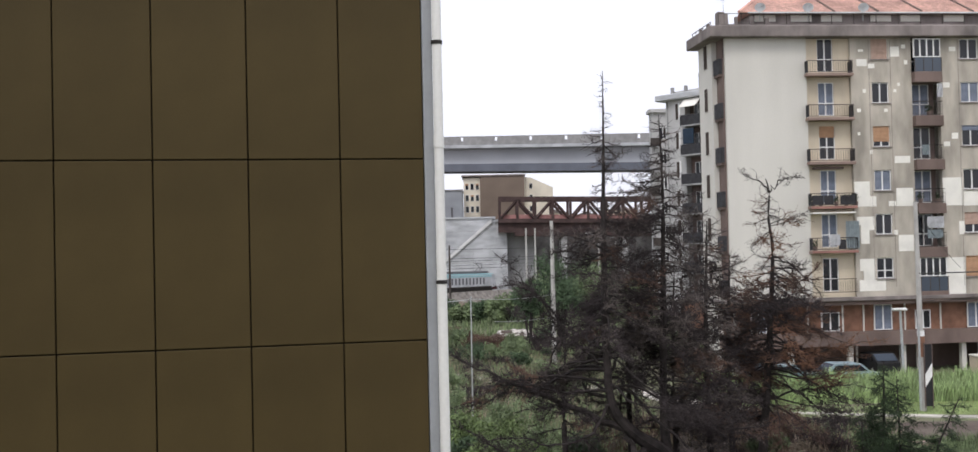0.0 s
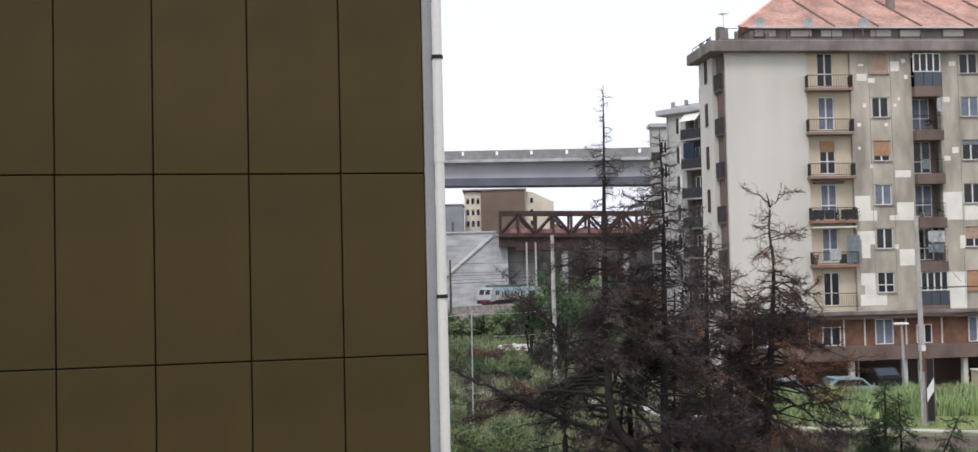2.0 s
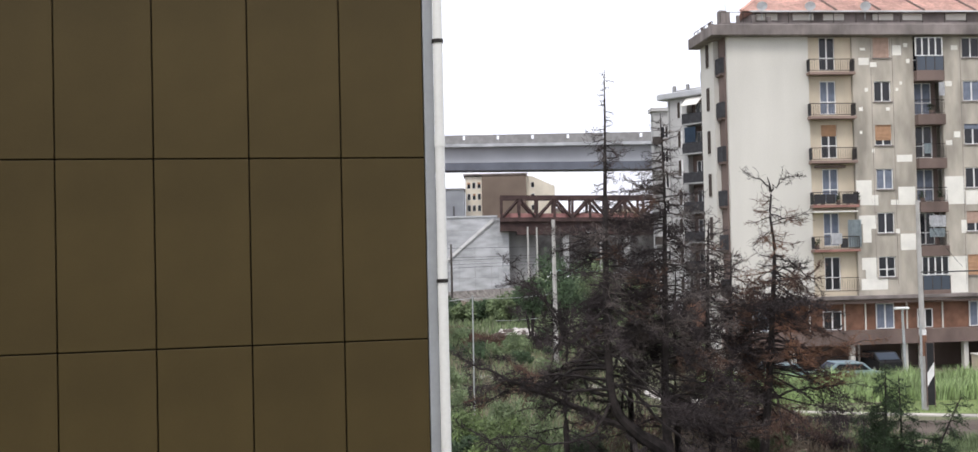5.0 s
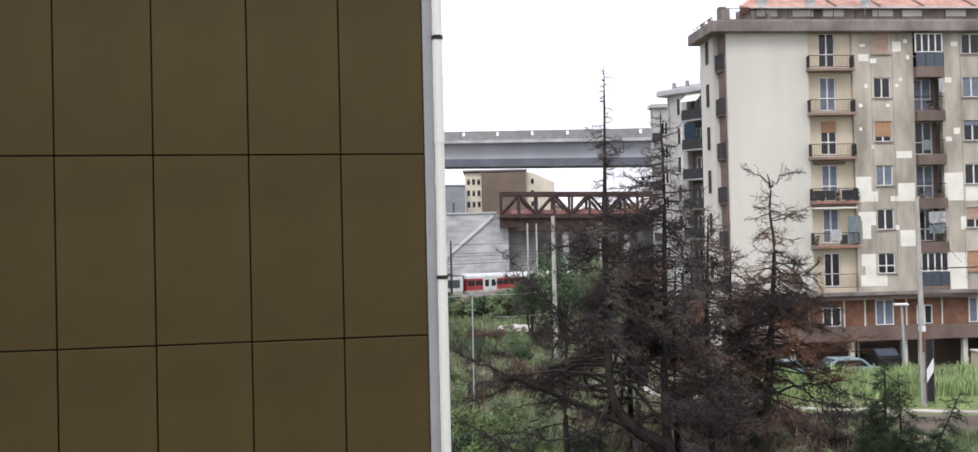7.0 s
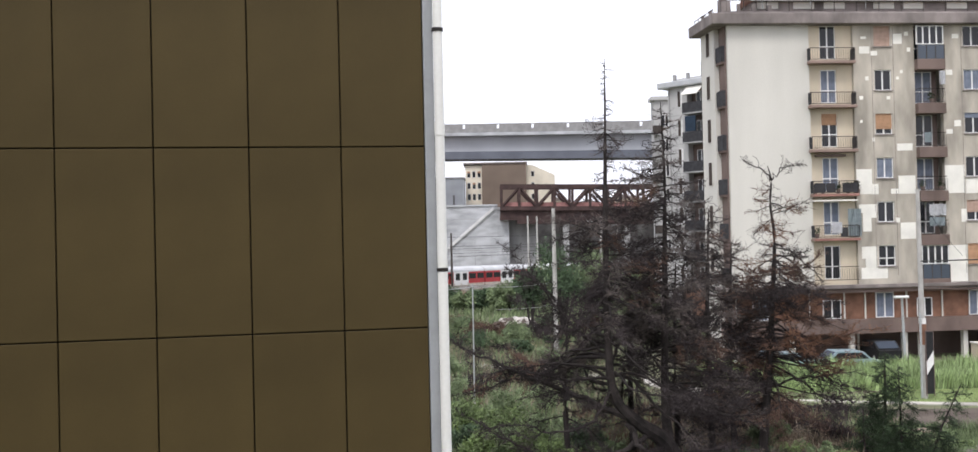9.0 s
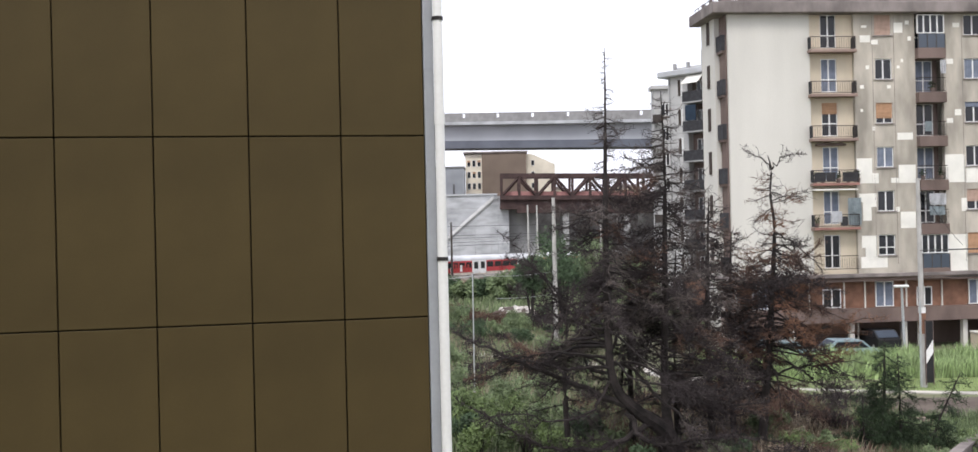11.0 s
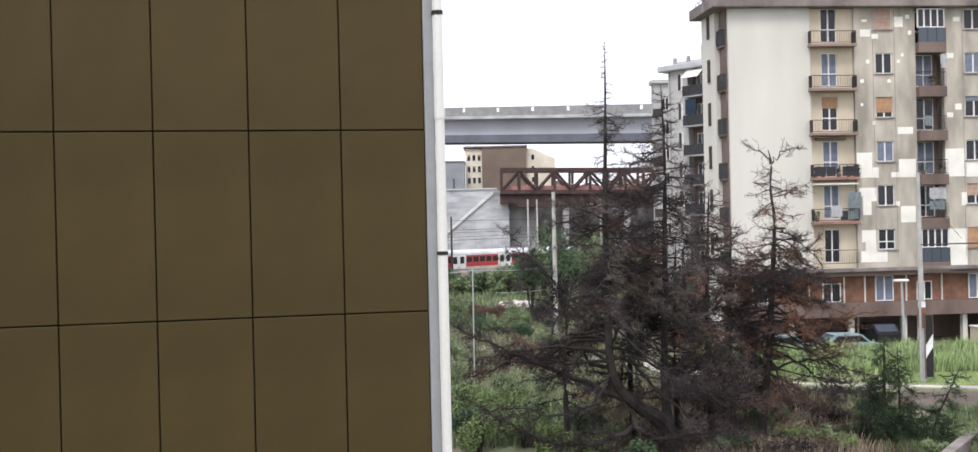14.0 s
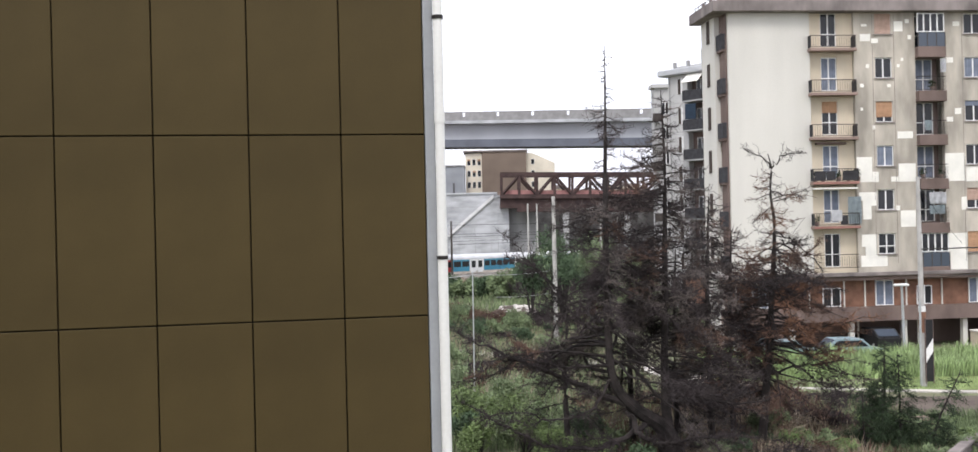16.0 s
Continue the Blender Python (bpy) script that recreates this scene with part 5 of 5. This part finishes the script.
conifer("crooked dead conifer still carrying rust-brown needles", 9, [
    (C_PATH, C_RAD, C_REACH, [(2.0, 5.0, 34), (5.0, 8.2, 64), (8.2, 11.0, 20)]),
], (M_BARK, M_TWIG, M_RUSTORANGE, M_RUSTTWIG), rust=0.16, lean=0.2, limbs=[
    ([(11.28, 44, 11.2), (10.9, 43.9, 11.55), (10.5, 43.9, 11.8), (10.15, 43.8, 12.0)], 0.03, False),
    ([(11.28, 44, 11.2), (11.7, 43.9, 11.6), (12.1, 43.9, 11.75), (12.5, 43.8, 11.72)], 0.03, False),
    ([(11.33, 44, 8.6), (12.0, 43.8, 8.3), (12.7, 43.7, 7.6), (13.2, 43.6, 7.1)], 0.035, False),
    ([(11.1, 44, 4.3), (12.4, 43.6, 4.7), (13.8, 43.4, 5.0), (15.5, 43.2, 5.3)], 0.05, True),
    ([(11.1, 44, 4.8), (12.2, 43.9, 4.9), (13.4, 43.8, 4.5), (14.8, 43.7, 4.6)], 0.045, True),
    ([(11.0, 44, 3.0), (12.2, 43.6, 3.3), (13.6, 43.4, 3.5), (15.0, 43.2, 3.4)], 0.05, False),
])
for seed, x, y, h, spread, n in ((21, 8.5, 43, 10.1, 2.8, 96), (22, 9.9, 45.5, 8.7, 2.9, 84), (23, 2.9, 43.5, 5.4, 2.4, 20), (24, 7.5, 45, 8.0, 2.3, 48), (25, 5.6, 44.5, 8.0, 2.5, 48)):
    path = [(x, y, -0.3), (x - 0.1, y, h * 0.5), (x + 0.05, y, h)]
    conifer("lower dead conifer in the dark thicket", seed, [(path, [0.15, 0.10, 0.02], [(0, spread), (h * 0.5, spread * 0.9), (h * 0.88, spread * 0.55), (h, 0.6)], [(1.8, h - 0.2, n)])], DEAD, rust=0.35 if x > 9 else 0.08, group="thicket of dead conifers")

GREEN = (M_BARK, M_NEEDLE, M_NEEDLE, None)
conifer("young green spruce with drooping boughs", 13, [
    ([(15.2, 43, -0.3), (15.25, 43, 2), (15.3, 43, 4.45)], [0.09, 0.06, 0.012], [(0, 1.8), (1.4, 1.6), (2.0, 1.4), (2.6, 1.15), (3.4, 0.9), (4.4, 0.3)], [(0.1, 2.0, 30), (2.0, 4.35, 28)]),
    ([(15.7, 42.6, -0.3), (15.7, 42.6, 2), (15.65, 42.6, 3.9)], [0.06, 0.04, 0.012], [(0, 1.5), (1.6, 1.2), (3.0, 0.8), (3.9, 0.25)], [(0.1, 1.8, 18), (1.8, 3.85, 20)]),
    ([(14.3, 42.4, -0.3), (14.2, 42.4, 1.2), (14.2, 42.4, 2.3)], [0.05, 0.03, 0.012], [(0, 1.5), (1.2, 1.0), (2.3, 0.25)], [(0.1, 2.1, 26)]),
    ([(16.6, 42.2, -0.3), (17.0, 42.2, 1.2), (17.9, 42.2, 3.1)], [0.06, 0.04, 0.012], [(0, 1.3), (1.2, 1.0), (3.1, 0.5)], [(0.1, 1.3, 20), (1.3, 3.05, 18)]),
], GREEN, density=22, fine=20, rise=(-0.35, 0.25), name="spruce", hang=0.35, loose=0.08)


def leaves(rnd, blobs, n, size):
    """Many small folded leaves round lumpy centres."""
    verts, faces = [], []
    total = sum(b[3] ** 2 for b in blobs)
    for cx, cy, cz, r in blobs:
        for _ in range(int(n * r * r / total)):
            d = Vector((rnd.gauss(0, 1), rnd.gauss(0, 1), rnd.gauss(0, 0.85))).normalized()
            c = Vector((cx, cy, cz)) + d * r * rnd.uniform(0.55, 1.05) * (1 + 0.35 * noise.noise(d * 2.3 + Vector((cx, cy, cz))))
            if c.z < 0.02:
                continue
            u = Vector((rnd.gauss(0, 1), rnd.gauss(0, 1), rnd.gauss(0, 1))).normalized() * size * rnd.uniform(0.6, 1.3)
            v = u.orthogonal().normalized() * size * 0.45
            b = len(verts)
            verts.extend((tuple(c - u), tuple(c + v), tuple(c + u), tuple(c - v)))
            faces.append((b, b + 1, b + 2, b + 3))
    return verts, [], faces


def shrub(x, y, w, h, n, size, material, label, seed, name="shrub", category="shrub", group="", trunk=0.0):
    rnd = random.Random(seed)
    ob = thing(name, pose(x, y, 0), label, category, group)
    blobs = []
    for _ in range(9):
        a, q = rnd.uniform(0, 6.28), rnd.uniform(0, 0.75)
        z = trunk + (h - trunk) * rnd.uniform(0.25, 0.78)
        blobs.append((w * q * math.cos(a), w * q * math.sin(a), z, min(w, (h - trunk) / 2) * rnd.uniform(0.4, 0.62)))
    segs = []
    for bx, by, bz, r in blobs:
        segs.append((Vector((rnd.gauss(0, 0.05), rnd.gauss(0, 0.05), -0.1)), Vector((bx, by, bz)), 0.02 + 0.012 * h, 0.01))
    for s in segs:
        part("branch", tapered([s]), M_BARK, ob)
    tagged(part("crown", leaves(rnd, blobs, n, size), material, ob), kind="stuff")
    return ob


HEDGE = "leafy green bush in the hedge below the railway"
for i, (x, y, w, h, m) in enumerate((
        (-8.5, 137, 2.4, 3.4, M_LEAF), (-5.6, 136, 2.2, 3.3, M_LEAFD), (-3.4, 134, 2.0, 3.0, M_LEAF), (-1.2, 134, 2.1, 3.1, M_LEAFD), (0.6, 132, 2.0, 3.2, M_LEAF), (2.4, 131, 2.3, 3.7, M_LEAF),
        (4.3, 131, 2.4, 5.6, M_LEAFD), (6.4, 134, 2.6, 6.3, M_LEAF), (9.0, 137, 2.8, 6.0, M_LEAFD), (12, 140, 3.0, 5.5, M_LEAF), (15, 143, 3.2, 5.5, M_LEAFD), (18.5, 146, 3.2, 5.8, M_LEAF))):
    shrub(x, y, w, h, 2300, 0.2, m, HEDGE, 100 + i, group="hedge bushes")
for i, (x, y, w, h, tr) in enumerate(((6.2, 96, 2.4, 9.2, 3.0), (9.5, 104, 2.6, 8.4, 3.0), (3.6, 101, 1.8, 6.8, 2.5), (12.5, 92, 2.5, 6.0, 1.5))):
    shrub(x, y, w, h, 2600, 0.15, M_LEAF if i % 2 else M_LEAFD, "small leafy tree half hidden behind the dead conifers", 140 + i, name="leafy_tree", category="tree", group="leafy trees", trunk=tr)
for i, (x, y, w, h) in enumerate(((-1.9, 52, 1.2, 1.7), (-0.5, 49, 1.3, 1.9), (0.6, 54, 1.2, 1.8), (-1.4, 46, 1.2, 1.5), (0.3, 45, 1.1, 1.4), (1.9, 48, 1.2, 1.5), (3.4, 45, 1.2, 1.5), (4.5, 43.5, 0.9, 1.2), (-2.2, 60, 1.3, 1.6), (9.4, 41.5, 0.8, 0.9), (12.6, 42.5, 0.9, 1.0), (11.4, 46, 1.0, 1.2), (5.2, 39.5, 0.9, 1.2), (2.6, 57, 1.2, 1.4), (-3.0, 72, 1.6, 1.8), (-1.0, 88, 1.8, 2.0), (1.8, 93, 1.7, 2.2), (-3.5, 98, 2.0, 2.3))):
    shrub(x, y, w, h, 2000, 0.075, M_LEAF if i % 3 else M_LEAFD, "low green shrub among the weeds", 160 + i, group="low shrubs")


def blades(rnd, count, spot, height, width):
    verts, faces = [], []
    for _ in range(count):
        x, y = spot(rnd)
        h = height * rnd.uniform(0.55, 1.15) * (1 + 0.35 * noise.noise((x * 0.6, y * 0.6, 3)))
        a = rnd.uniform(0, 6.28)
        dx, dy, w = 0.28 * h * math.cos(a), 0.28 * h * math.sin(a), width * rnd.uniform(0.6, 1.3)
        px, py = -math.sin(a + 0.8) * w, math.cos(a + 0.8) * w
        b = len(verts)
        verts.extend(((x - px, y - py, 0), (x + px, y + py, 0), (x + dx * 0.35 + px * 0.8, y + dy * 0.35 + py * 0.8, h * 0.6), (x + dx * 0.35 - px * 0.8, y + dy * 0.35 - py * 0.8, h * 0.6), (x + dx, y + dy, h)))
        faces.extend(((b, b + 1, b + 2, b + 3), (b + 3, b + 2, b + 4)))
    return verts, [], faces


def field(name, count, spot, height, width, material, label, category, seed):
    return tagged(part(name, blades(random.Random(seed), count, spot, height, width), material), label, category, "", "stuff")


field("reeds", 20000, lambda r: (r.uniform(12.5, 45), r.uniform(61.8, 69.2)), 1.08, 0.032, M_REED, "tall bright green reeds before the house", "reeds", 1)
field("reeds_broad", 2600, lambda r: (r.uniform(12.5, 45), r.uniform(61.8, 69)), 1.15, 0.055, M_REED, "broad-leaved tall reeds before the house", "reeds", 11)
field("weeds", 15000, lambda r: (r.uniform(-7, 9), 44 + 50 * r.random() ** 1.3), 0.55, 0.022, M_LEAF, "green weeds on the rough meadow", "weeds", 2)
field("undergrowth", 9000, lambda r: (r.uniform(4, 15.5), 37 + 20 * r.random()), 0.6, 0.02, M_RUSTTWIG, "dry brown stalks under the dead conifers", "undergrowth", 6)
field("undergrowth_green", 8000, lambda r: (r.uniform(2, 19), 37 + 17 * r.random()), 0.42, 0.024, M_LEAF, "green weeds under the dead conifers", "undergrowth", 7)
field("soil_edge_weeds", 9000, lambda r: (r.uniform(14.5, 25), r.uniform(40.5, 49.6)), 0.5, 0.02, M_LEAF, "green weeds before the strip of bare soil", "weeds", 8)
field("straw", 5000, lambda r: (r.uniform(3, 19), r.uniform(39, 56)), 0.5, 0.014, M_STRAW, "pale dry straw among the undergrowth", "undergrowth", 9)
field("tall_straw", 5000, lambda r: (r.uniform(6.5, 14), r.uniform(39.5, 50)), 0.75, 0.016, M_STRAW, "tall pale straw under the dead conifers", "undergrowth", 12)
field("meadow_straw", 9000, lambda r: (r.uniform(-8, 9), r.uniform(56, 112)), 0.6, 0.02, M_STRAW, "pale dry stalks on the meadow", "weeds", 10)
field("far_weeds", 9000, lambda r: (r.uniform(-14, 24), r.uniform(90, 150)), 0.8, 0.06, M_LEAF, "tall weeds below the railway bank", "weeds", 3)
field("lawn_grass", 6000, lambda r: (r.uniform(15, 40), r.uniform(57.4, 61)), 0.14, 0.015, M_REED, "short lawn grass beside the kerb path", "grass", 4)


def bank_spot(r):
    p = Vector((-2.8, 178, 0)) + TRACK * r.uniform(-20, 90) + Vector((TRACK.y, -TRACK.x, 0)) * r.uniform(3.8, 6.5)
    return p.x, p.y


field("bank_grass", 6000, bank_spot, 1.1, 0.07, M_STRAW, "dry tall grass along the railway bank", "grass", 5)


def brush_heap(x, y, w, h, n, seed, material=M_TWIG):
    rnd = random.Random(seed)
    segs = []
    for _ in range(n):
        a, q = rnd.uniform(0, 6.28), rnd.random() ** 0.5
        p = Vector((w * q * math.cos(a), w * 0.6 * q * math.sin(a), h * rnd.random() * (1.1 - q)))
        d = Vector((rnd.gauss(0, 1), rnd.gauss(0, 1), rnd.gauss(0.1, 0.4))).normalized() * rnd.uniform(0.2, 0.9)
        segs.append((p, p + d, 0.02, 0.008))
    ob = thing("brush_heap", pose(x, y, 0), "heap of dry brown brushwood on the meadow", "brushwood", "brush heaps")
    tagged(part("dead_foliage", prisms(segs), material, ob), kind="stuff")


for i, (x, y, w, h, n) in enumerate(((-3.6, 106, 4.0, 1.7, 4200), (0.6, 101, 3.4, 1.3, 3600), (4.4, 99, 3.2, 1.6, 3600), (12.5, 57, 3.5, 0.9, 1400), (16.5, 54, 3.0, 0.7, 1000), (9.5, 51, 3.0, 0.9, 1400), (13.5, 48.5, 2.5, 0.8, 1200), (10.8, 40.5, 2.2, 0.9, 1000))):
    brush_heap(x, y, w, h, n, 300 + i, M_RUSTTWIG if i in (0, 1, 3, 5) else M_TWIG)
rnd = random.Random(76)
for i in range(30):
    brush_heap(rnd.uniform(-7, 5.5), rnd.uniform(66, 104), rnd.uniform(0.7, 1.5), rnd.uniform(0.6, 1.1), 260, 340 + i, M_RUSTTWIG if i % 3 == 0 else M_TWIG)
for i in range(16):
    shrub(rnd.uniform(-7, 5.5), rnd.uniform(62, 120), rnd.uniform(0.7, 1.5), rnd.uniform(0.9, 1.9), 900, 0.1, M_LEAF if i % 2 else M_LEAFD, "low green shrub among the weeds", 400 + i, group="low shrubs")
for i, (x, y, h) in enumerate(((-1.2, 47.5, 2.3), (0.2, 46.2, 2.2), (-0.6, 43.5, 1.6), (1.2, 44.2, 1.7), (2.4, 42.6, 1.3), (3.5, 41.6, 1.1))):
    shrub(x, y, 1.1, h, 2200, 0.07, M_LEAFB, "bright yellow-green shrub at the meadow edge", 430 + i, group="bright shrubs")
rnd = random.Random(78)
for i in range(26):
    shrub(rnd.uniform(8, 20), rnd.uniform(40.5, 49), rnd.uniform(0.4, 0.9), rnd.uniform(0.5, 1.1), 900, 0.06, (M_LEAF, M_LEAFD, M_LEAFB)[i % 3], "low green shrub in the undergrowth by the soil", 460 + i, group="undergrowth shrubs")
for i in range(22):
    brush_heap(rnd.uniform(7.5, 15.5), rnd.uniform(41, 55), rnd.uniform(0.7, 1.3), rnd.uniform(0.5, 1.0), 300, 500 + i, (M_TWIG, M_STRAW, M_RUSTTWIG)[i % 3])
rnd = random.Random(77)


def stone(x, y, z, r, material, label):
    bm = bmesh.new()
    bmesh.ops.create_icosphere(bm, subdivisions=2, radius=r)
    for v in bm.verts:
        v.co *= 1 + 0.35 * noise.noise(v.co * (1.6 / r) + Vector((x, y, 0)))
        v.co.z *= 0.7
    tagged(part("stone", bm, material, None, "", pose(x, y, z)), label, "stone", "rubble stones")


mound = bmesh.new()
bmesh.ops.create_icosphere(mound, subdivisions=3, radius=2.6)
for v in mound.verts:
    v.co *= 1 + 0.15 * noise.noise(v.co)
    v.co.z *= 0.48
setting("ground_mound", mound, M_SOIL, "low mound of brown soil with rubble", "mound", pose(2.3, 106.5, 0))
for _ in range(44):
    sx, sy = rnd.uniform(-1.7, 1.7), rnd.uniform(-1.9, 0.6)
    stone(2.3 + sx, 106.5 + sy, 1.22 * math.sqrt(max(0.05, 1 - (sx * sx + sy * sy) / 6.8)), rnd.uniform(0.1, 0.3), M_ROCK, "white broken stone on the soil mound")
stone(11.1, 51.3, 0.25, 0.5, M_CONCD, "rounded grey boulder under the dead conifer")
for _ in range(10):
    stone(rnd.uniform(7, 11), rnd.uniform(45, 58), 0.1, rnd.uniform(0.12, 0.3), M_ROCK, "pale loose stone in the undergrowth")


# ---- cars, low wall and small things by the house ----
def car(x, y, turn, paint, label):
    c = thing("car", pose(x, y, 0, 0, 0, turn), label, "car", "parked cars")
    part("body", prism([(-2.0, 0.3), (2.0, 0.3), (2.05, 0.75), (1.2, 0.9), (0.6, 1.42), (-1.1, 1.45), (-1.8, 0.95), (-2.05, 0.85)], -0.8, 0.8), paint, c)
    part("windscreen", prism([(1.15, 0.95), (0.62, 1.38), (0.66, 1.40), (1.22, 0.96)], -0.7, 0.7), M_GLASS, c)
    part("rear_window", prism([(-1.75, 0.98), (-1.12, 1.40), (-1.16, 1.42), (-1.82, 1.0)], -0.7, 0.7), M_GLASSB, c)
    for s in (-0.815, 0.8):
        part("side_window", prism([(-1.5, 0.95), (1.0, 0.95), (0.5, 1.34), (-1.0, 1.36)], s, s + 0.015), M_GLASS, c)
    for dx in (-1.25, 1.3):
        for s in (-0.82, 0.64):
            w = part("wheel", tubes(((dx, s, 0.31), (dx, s + 0.18, 0.31), 0.31), sides=16), M_BLACK, c)
            part("rim", tubes(((dx, s - 0.005, 0.31), (dx, s + 0.185, 0.31), 0.18), sides=12), M_GALV, w)
    return c


car(18.4, 70.0, 8, M_CAR, "pale blue parked car behind the reeds")
car(22.6, 70.0, 6, M_CAR, "pale blue parked car behind the reeds")
car(26.6, 76.2, 95, M_BLACK, "black parked car under the house")
bin_box = thing("storage_box", pose(34.2, 73.0, 0, 0, 0, 4), "beige storage box with a pale lid beside the house", "storage box")
part("body", boxes((-2.2, 2.2, -0.8, 0.8, 0, 1.3), bevel=0.03), M_WARM, bin_box)
part("lid", boxes((-2.26, 2.26, -0.86, 0.86, 1.304, 1.42), bevel=0.03), M_CREAM, bin_box)
for u in (-1.1, 0.0, 1.1):
    part("rib", boxes((u - 0.04, u + 0.04, -0.83, -0.8, 0.02, 1.28)), M_WARM, bin_box)

lw = thing("low_wall", pose(18.5, 42.3, 0), "low grey concrete wall with a flat coping and a corner", "wall")
for m, u0, u1 in ((pose(0, 0, 0, 0, 0, 55), -4.8, 0.05), (pose(0, 0, 0, 0, 0, -4), 0.2, 6.0)):
    part("wall", boxes((u0, u1, -0.12, 0.12, -0.1, 0.62), bevel=0.01), M_CORNICE, lw, "", m)
    part("coping", boxes((u0, u1 + 0.05, -0.2, 0.2, 0.624, 0.72), bevel=0.015), M_CORNICE, lw, "", m)
tr = thing("stone_trough", pose(18.2, 46.9, 0, 0, 0, 8), "weathered brown concrete trough among the weeds", "trough")
part("basin", boxes((-0.34, 0.34, -0.3, 0.3, 0, 0.45), bevel=0.03), M_BALC, tr)
part("rim", boxes((-0.38, 0.38, -0.34, 0.34, 0.454, 0.54), bevel=0.02), M_BALC, tr)
gp = thing("fence_post", pose(24.3, 49.5, 0), "short dark iron post at the soil edge", "post")
part("post", tubes(((0, 0, -0.1), (0, 0, 1.3), 0.05), sides=8), M_RAIL, gp)
part("cross_bar", tubes(((0, 0, 1.25), (1.5, 0, 1.25), 0.035), sides=6), M_RAIL, gp)


# ---- motion of the trains ----
def along(origin, metres):
    p = Vector(origin) + TRACK * metres - Vector((0, 0, math.tan(radians(GRADE)) * metres))
    return pose(p.x, p.y, p.z, 0, GRADE, 56)


def motions():
    times = [0.5 * i for i in range(33)]
    walk(LOCO_GREY, [(t, along(RAIL_A, 8.1 * (t - 2.0))) for t in times])
    walk(LOCO_WHITE, [(t, along(RAIL_B, 23.9 * (6.0 - t))) for t in times])
    for i, c in enumerate(COACHES):
        walk(c, [(t, along(RAIL_B, 23.9 * (6.0 - t) + 19.8 + 26.4 * i)) for t in times])


motions()
